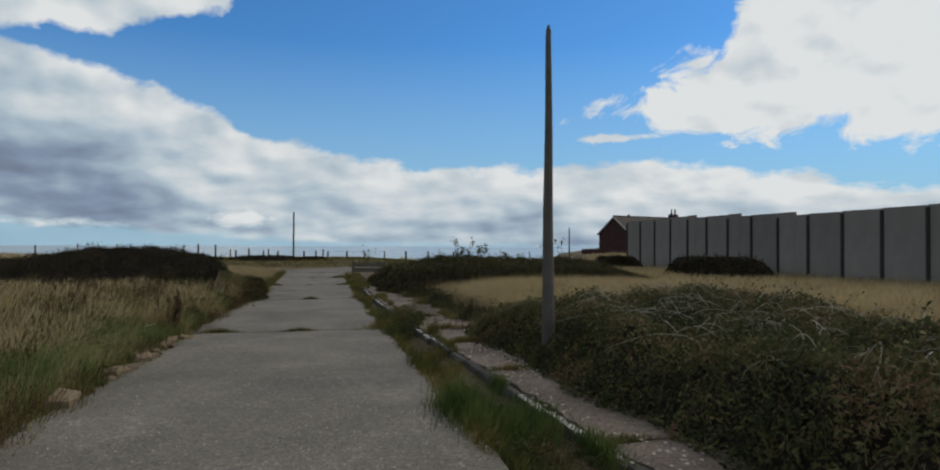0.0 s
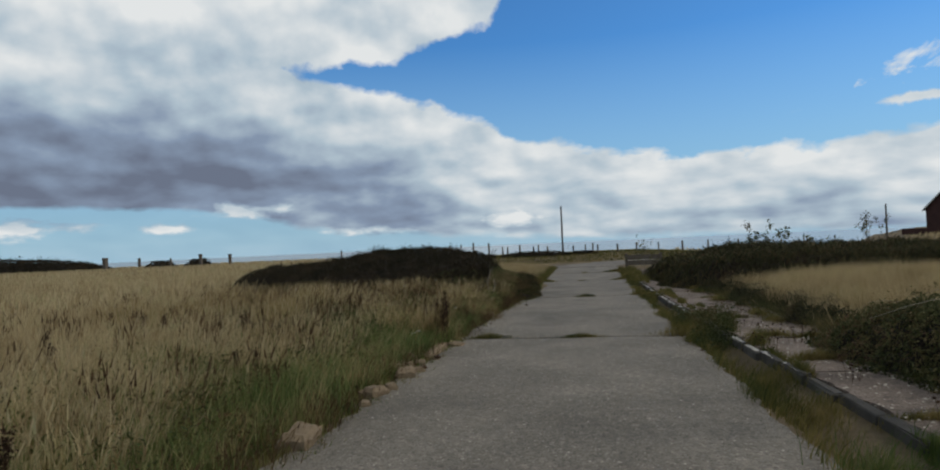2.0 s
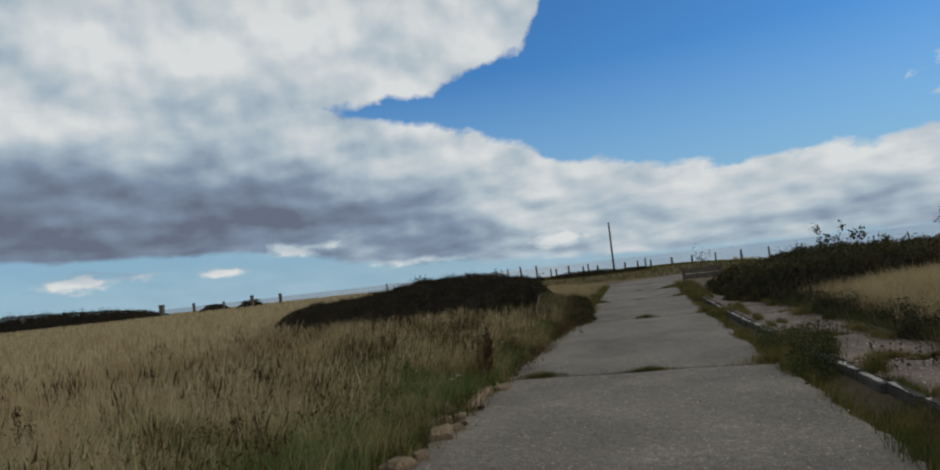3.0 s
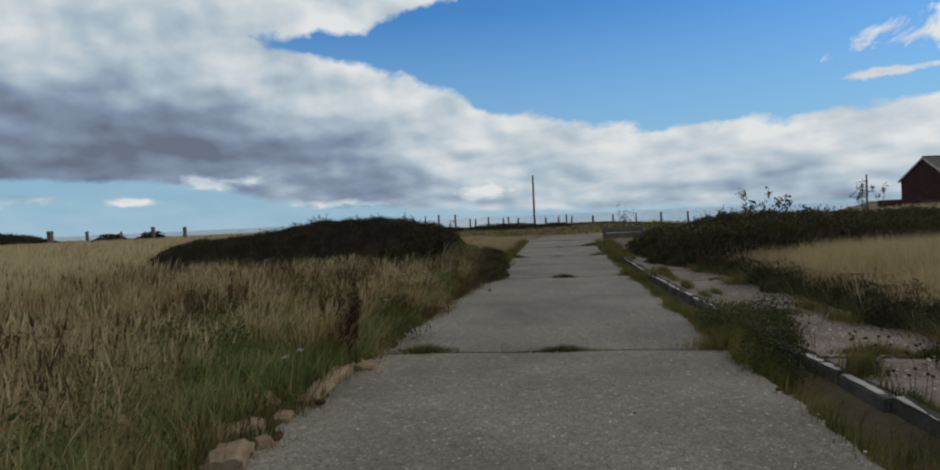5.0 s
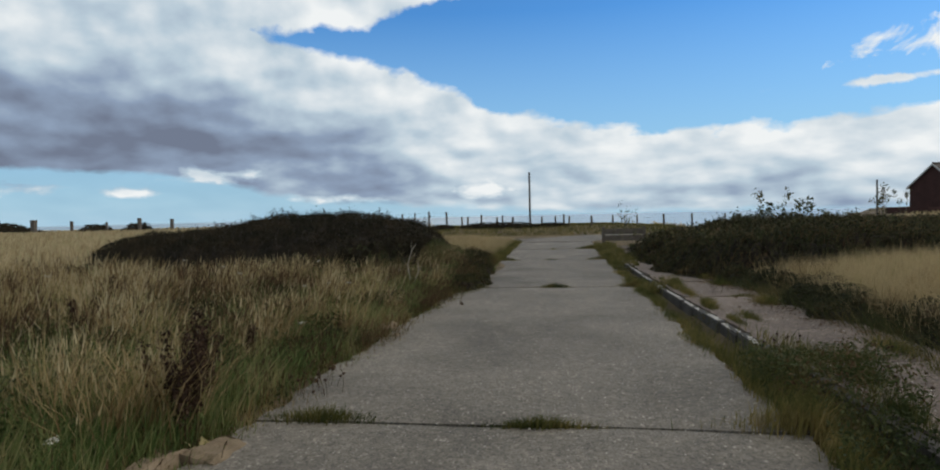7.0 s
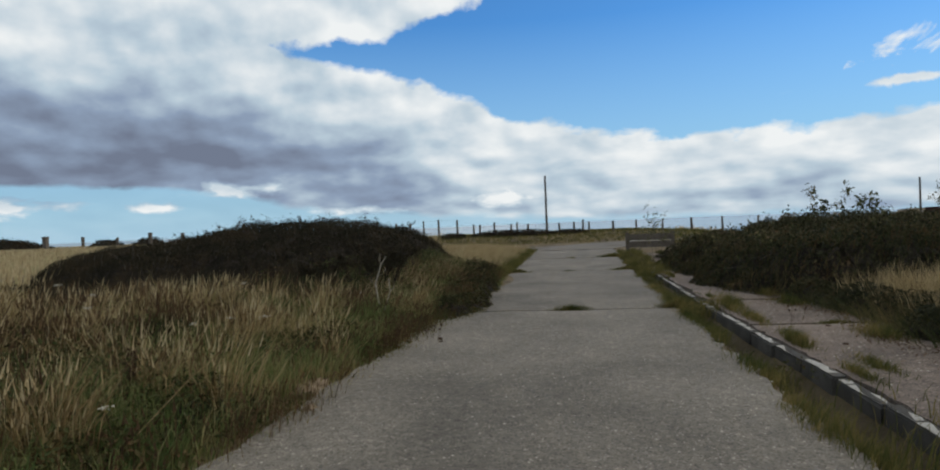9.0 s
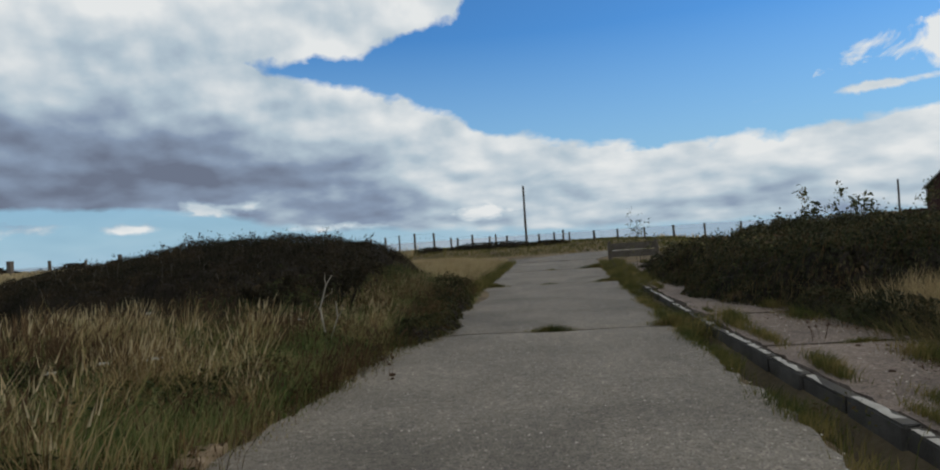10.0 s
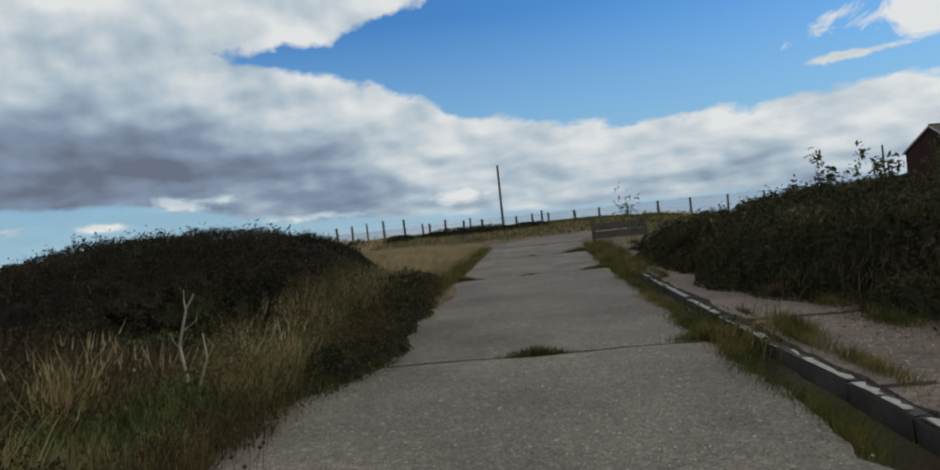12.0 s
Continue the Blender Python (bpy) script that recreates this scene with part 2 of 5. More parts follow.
def leafy(name, stops, rough=0.75, through=0.4, patch=0.35, spread=1.0):
    """Leaves or blades: each island takes its own colour, with drifts of colour over the ground."""
    m, nt, b = material(name, rough)
    b.inputs["Specular IOR Level"].default_value = 0.12
    geo = nt.nodes.new("ShaderNodeNewGeometry")
    co = obj_co(nt)
    big = mth(nt, "MULTIPLY_ADD", noise_tex(nt, co, patch, 3, 0.5), 0.6, mth(nt, "MULTIPLY", noise_tex(nt, co, patch * 4.5, 2, 0.5), 0.4))
    f = mth(nt, "ADD", mth(nt, "MULTIPLY", geo.outputs["Random Per Island"], 0.42 * spread), mth(nt, "MULTIPLY_ADD", big, 3.0, -1.2), clamp=True)
    c = ramp(nt, f, stops)
    nt.links.new(c, b.inputs["Base Color"])
    tr = nt.nodes.new("ShaderNodeBsdfTranslucent")
    nt.links.new(c, tr.inputs[0])
    mix = nt.nodes.new("ShaderNodeMixShader")
    mix.inputs[0].default_value = through
    nt.links.new(b.outputs[0], mix.inputs[1])
    nt.links.new(tr.outputs[0], mix.inputs[2])
    nt.links.new(mix.outputs[0], nt.nodes["Material Output"].inputs[0])
    return m


CONCRETE = surface("road_concrete", (0.120, 0.108, 0.090), (0.226, 0.204, 0.172), 0.7, 60, 0.92, 0.6, 0.014, spots=((0.40, 0.37, 0.33), 30.0, 0.24), vary=0.12, grit=75.0)
for cm in (CONCRETE,):
    cm.node_tree.nodes["Principled BSDF"].inputs["Specular IOR Level"].default_value = 0.3
    cm.node_tree.nodes["Principled BSDF"].inputs["Roughness"].default_value = 0.8
PATHWAY = surface("footway_concrete", (0.110, 0.088, 0.076), (0.225, 0.184, 0.157), 1.1, 50, 0.93, 0.5, 0.012, vary=0.12, grit=60.0)
KERB = surface("kerb_concrete", (0.032, 0.030, 0.028), (0.095, 0.090, 0.083), 2.5, 45, 0.92, 0.6, 0.012, vary=0.25)
KERB_WHITE = surface("kerb_white", (0.22, 0.215, 0.20), (0.50, 0.49, 0.465), 5.0, 40, 0.9, 0.5, 0.01)
SOIL = surface("soil", (0.060, 0.046, 0.030), (0.22, 0.17, 0.10), 0.8, 14, 0.97, 0.9, 0.05)
SANDSTONE = surface("sandstone", (0.135, 0.10, 0.066), (0.28, 0.22, 0.15), 4.0, 40, 0.92, 0.6, 0.02, vary=0.2)
POLE_WOOD = surface("pole_concrete", (0.062, 0.056, 0.051), (0.125, 0.115, 0.106), 3.0, 60, 0.85, 0.4, 0.01)
WALL_PANEL = surface("wall_panel", (0.165, 0.152, 0.145), (0.245, 0.228, 0.215), 0.5, 20, 0.9, 0.3, 0.02, vary=0.18)
WALL_POST = surface("wall_post", (0.016, 0.016, 0.017), (0.04, 0.04, 0.04), 2.0, 30, 0.8, 0.3, 0.01)
BRICK = surface("house_brick", (0.034, 0.017, 0.016), (0.066, 0.031, 0.027), 1.0, 14, 0.9, 0.4, 0.02)
ROOF = surface("roof_tile", (0.060, 0.052, 0.049), (0.105, 0.092, 0.086), 1.0, 10, 0.85, 0.5, 0.03)
PALE_TRIM = surface("pale_trim", (0.4, 0.4, 0.4), (0.6, 0.6, 0.58), 2.0, 20, 0.7, 0.1, 0.01)
POST_WOOD = surface("post_wood", (0.07, 0.06, 0.05), (0.16, 0.14, 0.12), 3.0, 40, 0.9, 0.6, 0.01)
SEA = surface("sea_water", (0.30, 0.40, 0.47), (0.38, 0.48, 0.54), 0.01, 0.2, 0.22, 0.1, 0.3)


# ---- mesh helpers ----
def part(name, bm, mat, parent=None, label=""):
    me = bpy.data.meshes.new(name)
    bm.to_mesh(me)
    bm.free()
    me.materials.append(mat)
    ob = new(name, me)
    if parent is not None:
        ob.parent = parent
    return tagged(ob, label)


def from_arrays(name, verts, faces, mat, parent=None, smooth=False):
    me = bpy.data.meshes.new(name)
    me.from_pydata(np.asarray(verts).tolist() if len(verts) else [], [], faces if isinstance(faces, list) else faces.tolist())
    me.materials.append(mat)
    if smooth:
        me.polygons.foreach_set("use_smooth", [True] * len(me.polygons))
    ob = new(name, me)
    if parent is not None:
        ob.parent = parent
    return ob


def box(bm, x0, x1, y0, y1, z0, z1, bevel=0.0):
    made = bmesh.ops.create_cube(bm, size=1.0, matrix=Matrix.Translation(((x0 + x1) / 2, (y0 + y1) / 2, (z0 + z1) / 2)) @ Matrix.Diagonal((x1 - x0, y1 - y0, z1 - z0, 1)))
    if bevel:
        edges = list({e for v in made["verts"] for e in v.link_edges})
        bmesh.ops.bevel(bm, geom=edges, offset=bevel, segments=2, affect="EDGES")
    return bm


def tube(bm, points, radii, sides=7):
    """A round rod along points, with its own radius at each."""
    rings = []
    for i, p in enumerate(points):
        a, b = Vector(points[max(i - 1, 0)]), Vector(points[min(i + 1, len(points) - 1)])
        way = (b - a).normalized()
        u = way.orthogonal().normalized()
        v = way.cross(u)
        rings.append([bm.verts.new(Vector(p) + (u * math.cos(s) + v * math.sin(s)) * radii[i]) for s in [2 * math.pi * k / sides for k in range(sides)]])
    for r0, r1 in zip(rings, rings[1:]):
        for k in range(sides):
            bm.faces.new((r0[k], r0[(k + 1) % sides], r1[(k + 1) % sides], r1[k]))
    bm.faces.new(rings[0][::-1])
    bm.faces.new(rings[-1])
    return bm


def empty(name, at, label, category, group="", kind=""):
    ob = new(name)
    ob.location = at
    return tagged(ob, label, category, group, kind)


# ---- lie of the land ----
def smooth(a, b, v):
    s = np.clip((np.asarray(v, float) - a) / (b - a), 0, 1)
    return s * s * (3 - 2 * s)


def road_z(y):
    return np.interp(y, [-40, -3, 5, 12, 22.6, 33, 44, 52, 60, 75], [1.4, 0.66, 0.42, 0.27, 0.10, 0.0, 0.08, 0.2, 0.88, 0.8])


def bump_hill(x, y, cx, cy, rx, ry, h):
    r = ((x - cx) / rx) ** 2 + ((y - cy) / ry) ** 2
    return h * smooth(1.0, 0.0, np.sqrt(r))


def wave(x, y):
    return 0.5 * np.sin(0.9 * x + 1.7 * np.sin(0.5 * y)) * np.cos(0.7 * y + 1.3 * np.sin(0.6 * x + 1)) + 0.3 * np.sin(2.1 * x + 1.1 * y) * np.sin(1.9 * y - 0.7 * x)


def land_z(x, y):
    x, y = np.asarray(x, float), np.asarray(y, float)
    left = np.interp(y, [-40, 0, 12, 60, 130], [1.2, 0.6, 0.40, 0.25, 0.2])
    right = np.interp(y, [-40, 0, 12, 25, 45, 70, 120], [1.3, 0.75, 0.42, 0.3, 0.35, 0.4, 0.75])
    mid = road_z(y) - 0.06
    far = smooth(46, 58, y)
    z = mid + (left - mid) * smooth(-2.0, -5.5, x) * (1 - far * smooth(-30, -8, x)) + (right - mid) * smooth(4.5, 8.0, x) * (1 - 0.5 * far)
    z = z - 0.20 * smooth(2.15, 2.25, x) * smooth(2.75, 2.6, x) * smooth(44, 40, y)
    z = z + bump_hill(x, y, -8.0, 29.5, 7.6, 7.6, 1.0) + bump_hill(x, y, -16, 32.0, 9, 6, 0.3)
    z = z + bump_hill(x, y, 12.5, 33.0, 10.0, 6.5, 0.22)
    z = z + 0.05 * wave(x, y) * (smooth(-2.6, -4, x) + smooth(4.6, 6, x))
    shore = np.interp(x, [-400, -60, -20, 10, 30, 45, 60, 90, 400], [135, 130, 82, 78, 84, 114, 145, 210, 900])
    z = z - 1.3 * smooth(8, 17, x) * smooth(46, 62, y) * smooth(47, 38, x)
    return z - 30 * smooth(0, 40, y - shore)


def build_ground():
    xs = np.concatenate([[-4600, -2000, -900, -500, -300], np.arange(-200, -40, 10), np.arange(-40, -18, 1.5), np.arange(-18, 18, 0.3), np.arange(18, 60, 2), np.arange(60, 200, 10), [300, 600, 1200, 2500, 4600]])
    ys = np.concatenate([[-4600, -2000, -600, -200, -80], np.arange(-40, -6, 3), np.arange(-6, 46, 0.3), np.arange(46, 80, 1), np.arange(80, 260, 5), [300, 400, 600, 900, 1500, 4600]])
    gx, gy = np.meshgrid(xs, ys)
    v = np.stack([gx, gy, land_z(gx, gy)], -1).reshape(-1, 3)
    nx, ny = len(xs), len(ys)
    i = (np.arange(ny - 1)[:, None] * nx + np.arange(nx - 1)).ravel()
    ob = from_arrays("ground", v, np.stack([i, i + 1, i + nx + 1, i + nx], 1), SOIL, smooth=True)
    tagged(ob, "rough earth and turf of an overgrown coastal field", "ground", kind="structure")
    bm = bmesh.new()
    n = 60
    for r0, r1 in ((70, 400), (400, 1500), (1500, 4900)):
        for k in range(n):
            a0, a1 = math.pi * (k / n - 0.0), math.pi * ((k + 1) / n)
            q = [bm.verts.new((r * math.cos(a), r * math.sin(a), -9)) for r, a in ((r0, a0), (r1, a0), (r1, a1), (r0, a1))]
            bm.faces.new(q)
    bmesh.ops.remove_doubles(bm, verts=bm.verts[:], dist=0.01)
    tagged(part("water", bm, SEA), "grey-blue sea reaching to the horizon", "sea", kind="structure")


build_ground()


# ---- road slabs, kerb, footway ----
JOINTS = [-19.5, -9.0, 1.5, 12.0, 22.6, 33.0, 40.0, 46.5]


def slab(name, parent, x0, x1, y0, y1, z_of, mat, thick=0.16, rag=0.07, seed=0, nx=7, step=0.2):
    """One cast slab with worn, uneven edges."""
    rnd = random.Random(seed)
    ny = max(3, int((y1 - y0) / step))
    bm = bmesh.new()
    tops = []
    for j in range(ny + 1):
        y = y0 + (y1 - y0) * j / ny
        ex0 = x0 + rag * (rnd.random() * 1.6 - 0.6 + 0.4 * math.sin(y * 1.9 + seed))
        ex1 = x1 - rag * (rnd.random() * 1.6 - 0.6 + 0.4 * math.sin(y * 2.3 + seed * 2))
        row = []
        for i in range(nx + 1):
            x = ex0 + (ex1 - ex0) * i / nx
            yy = y + (0.025 * (rnd.random() - 0.5) if j in (0, ny) else 0)
            row.append(bm.verts.new((x, yy, z_of(y) + 0.006 * math.sin(3 * x + y) - (0.012 if i in (0, nx) or j in (0, ny) else 0))))
        tops.append(row)
    for a, b in zip(tops, tops[1:]):
        for i in range(nx):
            bm.faces.new((a[i], a[i + 1], b[i + 1], b[i]))
    rim = [v for v in tops[0]] + [r[-1] for r in tops[1:]] + tops[-1][-2::-1] + [r[0] for r in tops[-2:0:-1]]
    low = [bm.verts.new((v.co.x, v.co.y, v.co.z - thick)) for v in rim]
    for k in range(len(rim)):
        m = (k + 1) % len(rim)
        bm.faces.new((rim[k], low[k], low[m], rim[m]))
    return part(name, bm, mat, parent)


def build_road():
    road = empty("road", (0, 0, 0), "worn concrete track of wide cast slabs with weedy joints", "road", kind="structure")
    for k, (a, b) in enumerate(zip(JOINTS, JOINTS[1:])):
        flare = 0.35 if a >= 40 else 0.0
        slab("slab", road, -2.1 - flare, 2.1 + flare * 0.3, a + 0.018, b - 0.018, lambda y, k=k: float(road_z(y)) + 0.008 * math.sin(k * 2.1), CONCRETE, seed=k + 1, nx=10)
    # the bend at the far end
    bm = bmesh.new()
    rows = []
    for k in range(15):
        a = math.pi / 2 * k / 14
        inner = Vector((5.5 - 3.2 * math.cos(a), 46.54 + 3.0 * math.sin(a)))
        outer = Vector((5.5 - 9.6 * math.cos(a), 46.54 + 6.8 * math.sin(a)))
        rows.append([bm.verts.new((*(inner.lerp(outer, s / 6)), float(road_z(inner.lerp(outer, s / 6).y)) + 0.0)) for s in range(7)])
    rows.append([bm.verts.new((v.co.x + 14, v.co.y, v.co.z + 0.15)) for v in rows[-1]])
    for r0, r1 in zip(rows, rows[1:]):
        for s in range(6):
            bm.faces.new((r0[s], r0[s + 1], r1[s + 1], r1[s]))
    ext = bmesh.ops.extrude_face_region(bm, geom=bm.faces[:])
    bmesh.ops.translate(bm, verts=[g for g in ext["geom"] if isinstance(g, bmesh.types.BMVert)], vec=(0, 0, -0.15))
    bmesh.ops.recalc_face_normals(bm, faces=bm.faces[:])
    part("slab", bm, CONCRETE, road)


build_road()


def kerb_x(y):
    return float(np.interp(y, [-13, 6, 12, 20, 26, 44], [3.1, 2.93, 2.76, 2.67, 2.67, 2.75]))


def build_kerb():
    kerb = empty("kerb", (0, 0, 0), "weathered concrete kerb stones with flaking white paint", "kerb", kind="structure")
    rnd = random.Random(4)
    y = -13.1
    while y < 43.5:
        n = 0.91
        xa, z = kerb_x(y + n / 2), float(road_z(y + n / 2))
        bm = bmesh.new()
        box(bm, -0.065, 0.065, -n / 2 + 0.003, n / 2 - 0.003, -0.26, 0.0, 0.018)
        for v in bm.verts:
            v.co += Vector((rnd.uniform(-1, 1), rnd.uniform(-1, 1), rnd.uniform(-1, 1))) * 0.011
        stone = part("kerb_stone", bm, KERB, kerb)
        stone.location = (xa + rnd.uniform(-0.012, 0.012), y + n / 2, z + float(np.interp(y, [-4, 16, 24, 44], [0.025, 0.02, -0.02, -0.06])) + rnd.uniform(-0.015, 0.015))
        stone.rotation_euler = (rnd.uniform(-0.012, 0.012) - 0.02, rnd.uniform(-0.03, 0.03), rnd.uniform(-0.012, 0.012))
        # remains of white paint on the upper face
        here = y % 7.0
        if (here < 4.4 or y > 16) and rnd.random() < (0.65 if y < 10 else 0.95):
            bm = bmesh.new()
            a = -n / 2 + 0.03 + rnd.random() * 0.15
            while a < n / 2 - 0.08:
                b = min(a + rnd.uniform(0.25, 0.7), n / 2 - 0.03)
                k = 5
                lo = [bm.verts.new((-0.066 + rnd.uniform(0, 0.015) + 0.008, a + (b - a) * i / k, 0.004)) for i in range(k + 1)]
                hi = [bm.verts.new((0.036 + rnd.uniform(-0.04, 0.02), a + (b - a) * i / k, 0.004)) for i in range(k + 1)]
                for i in range(k):
                    bm.faces.new((lo[i], hi[i], hi[i + 1], lo[i + 1]))
                a = b + rnd.uniform(0.01, 0.07)
            part("paint", bm, KERB_WHITE, stone)
        y += n


def build_footway():
    way = empty("pavement", (0, 0, 0), "cracked concrete footway slabs half lost under weeds", "pavement", kind="structure")
    y, k = -13.15, 0
    while y < 41:
        n = 3.05
        x0 = kerb_x(y + n / 2) + 0.09
        slab("paving_slab", way, x0, x0 + 1.72, y + 0.03, y + n - 0.03, lambda v, k=k: float(road_z(v)) + 0.025 + 0.012 * math.sin(k * 1.7), PATHWAY, thick=0.12, rag=0.05, seed=40 + k, nx=6)
        y, k = y + n, k + 1


build_kerb()
build_footway()


# ---- poles, wall, house, fences ----
def build_pole(name, at, top, r0, r1, label, cap=True):
    pole = empty(name, at, label, "pole", group="poles")
    h = top - at[2]
    bm = bmesh.new()
    n = 10
    tube(bm, [(0.004 * math.sin(k), 0.004 * math.cos(k * 1.3), -0.5 + (h + 0.35) * k / n) for k in range(n + 1)], [r0 + (r1 - r0) * k / n for k in range(n + 1)], 12)
    part("shaft", bm, POLE_WOOD, pole)
    if cap:
        bm = bmesh.new()
        tube(bm, [(0, 0, h - 0.15), (0, 0, h - 0.06), (0, 0, h - 0.055), (0, 0, h)], [r1 * 0.98, r1 * 0.9, r1 * 0.6, r1 * 0.5], 12)
        part("cap", bm, POLE_WOOD, pole)
    return pole


build_pole("pole", (4.05, 6.32, 0.5), 5.57, 0.108, 0.042, "tall tapering grey concrete lamp column without its lamp")
build_pole("pole", (-2.2, 62.8, 0.82), 5.58, 0.10, 0.075, "plain dark wooden pole beside a coastal fence", cap=False)
build_pole("pole", (35.05, 83.7, 0.3), 4.87, 0.11, 0.09, "distant plain dark pole near a house", cap=False)


def build_wall():
    wall = empty("wall_east", (26.7, 46.54, 0), "high grey concrete panel wall with dark upright joints", "wall", kind="structure")
    for k in range(-1, 16):
        y1 = 46.54 - 2.4 * k
        y0 = y1 - 2.4
        base = float(np.interp((y0 + y1) / 2, [10, 20, 47], [0.0, 0.15, 0.75]))
        drop = (0.0 if k < 3 else 0.17) + (0.0 if k < 5 else 0.17) + (0.0 if k < 7 else 0.2)
        top = 4.33 - drop + 0.026 * max(k, 0)
        cut = {3: 1.0, 5: 1.25, 7: 1.35}.get(k)
        bm = bmesh.new()
        if cut:
            box(bm, 0, 0.14, 2.4 - cut, 2.39, base - 0.4, top + 0.18, 0.008)
            box(bm, 0, 0.14, 0.01, 2.4 - cut - 0.004, base - 0.4, top, 0.008)
        else:
            box(bm, 0, 0.14, 0.01, 2.39, base - 0.4, top, 0.008)
        p = part("panel", bm, WALL_PANEL, wall)
        p.location = (0, y0 - 46.54, 0)
        bm = bmesh.new()
        box(bm, -0.07, 0.0, -0.09, 0.09, base - 0.4, top - 0.12, 0.01)
        p = part("post", bm, WALL_POST, wall)
        p.location = (0, y1 - 46.54, 0)


build_wall()


def build_house():
    az = radians(20)
    house = empty("house", (54.94, 104.1, 1.2), "red-brick house with a gabled tiled roof and chimney", "house")
    house.rotation_euler = (0, 0, az)
    w, length, eave, ridge = 8.0, 21.0, 3.3, 6.4
    # local: x along the ridge away from the gable, y across
    bm = bmesh.new()
    t = 0.3
    pts = [(0, -0.9), (w, -0.9), (w, eave), (w / 2, ridge), (0, eave)]
    for x0 in (0.0, length - t):
        a = [bm.verts.new((x0, y, z)) for y, z in pts]
        b = [bm.verts.new((x0 + t, y, z)) for y, z in pts]
        bm.faces.new(a)
        bm.faces.new(b[::-1])
        for k in range(5):
            bm.faces.new((a[k], b[k], b[(k + 1) % 5], a[(k + 1) % 5]))
    box(bm, t, length - t, 0, t, -0.9, 1.0)
    box(bm, t, length - t, 0, t, 2.3, eave)
    x = t
    for a, b in ((2.6, 4.0), (8.0, 9.6), (14, 15.4)):
        box(bm, x, a, 0, t, 1.0, 2.3)
        x = b
    box(bm, x, length - t, 0, t, 1.0, 2.3)
    box(bm, t, length - t, w - t, w, -0.9, eave)
    bmesh.ops.recalc_face_normals(bm, faces=bm.faces[:])
    part("wall", bm, BRICK, house)
    for s in (0, 1):
        bm = bmesh.new()
        y0, y1 = (-0.35, w / 2) if s == 0 else (w + 0.35, w / 2)
        z0 = eave - 0.35 * (ridge - eave) / (w / 2)
        q = [bm.verts.new(p) for p in ((-0.3, y0, z0), (length + 0.3, y0, z0), (length + 0.3, y1, ridge), (-0.3, y1, ridge))]
        r = [bm.verts.new(v.co + Vector((0, 0, 0.16))) for v in q]
        bm.faces.new(q)
        bm.faces.new(r)
        for k in range(4):
            bm.faces.new((q[k], q[(k + 1) % 4], r[(k + 1) % 4], r[k]))
        bmesh.ops.recalc_face_normals(bm, faces=bm.faces[:])
        part("roof", bm, ROOF, house)
        bm = bmesh.new()
        q = [bm.verts.new(p) for p in ((-0.34, y0, z0 - 0.12), (-0.34, y0, z0 + 0.14), (-0.34, y1, ridge + 0.14), (-0.34, y1, ridge - 0.12))]
        r = [bm.verts.new(v.co + Vector((0.035, 0, 0))) for v in q]
        bm.faces.new(q)
        bm.faces.new(r)
        for k in range(4):
            bm.faces.new((q[k], q[(k + 1) % 4], r[(k + 1) % 4], r[k]))
        bmesh.ops.recalc_face_normals(bm, faces=bm.faces[:])
        part("bargeboard", bm, PALE_TRIM, house, "pale bargeboard")
    bm = bmesh.new()
    box(bm, -0.3, length + 0.3, w / 2 - 0.12, w / 2 + 0.12, ridge + 0.1, ridge + 0.28, 0.04)
    part("ridge_tile", bm, ROOF, house)
    for a, b in ((2.6, 4.0), (8.0, 9.6), (14, 15.4)):
        bm = bmesh.new()
        for e in ((a, b, 1.0, 1.08), (a, b, 2.22, 2.3), (a, a + 0.08, 1.08, 2.22), (b - 0.08, b, 1.08, 2.22), ((a + b) / 2 - 0.04, (a + b) / 2 + 0.04, 1.08, 2.22)):
            box(bm, e[0], e[1], 0.05, 0.12, e[2], e[3])
        win = part("window", bm, PALE_TRIM, house, "white-framed window")
        bm = bmesh.new()
        box(bm, a + 0.05, b - 0.05, 0.13, 0.15, 1.05, 2.25)
        part("pane", bm, GLASS, win)
    for x0, tall in ((3.6, 0), (15.5, 1)):
        bm = bmesh.new()
        if tall:
            box(bm, x0, x0 + 1.9, w / 2 - 0.5, w / 2 + 0.5, ridge - 0.6, ridge + 0.9, 0.04)
        else:
            box(bm, x0, x0 + 0.35, w / 2 - 0.17, w / 2 + 0.17, ridge - 0.2, ridge + 0.55, 0.04)
        ch = part("chimney", bm, BRICK, house)
        if tall:
            for dx in (0.45, 1.45):
                bm = bmesh.new()
                tube(bm, [(x0 + dx, w / 2, ridge + 0.85), (x0 + dx, w / 2, ridge + 2.0)], [0.17, 0.13], 8)
                part("chimney_pot", bm, ROOF, ch)
    # low outbuilding and bank wall in front of the gable
    bm = bmesh.new()
    box(bm, -6, 0, -1, -0.6, -0.9, 0.25, 0.05)
    box(bm, -6.4, -6, -1, 6, -0.9, 0.35, 0.05)
    part("garden_wall", bm, BRICK, house)


GLASS, gnt, gb = material("window_glass", 0.08)
gb.inputs["Base Color"].default_value = (0.05, 0.06, 0.07, 1)
gb.inputs["Specular IOR Level"].default_value = 0.8
build_house()


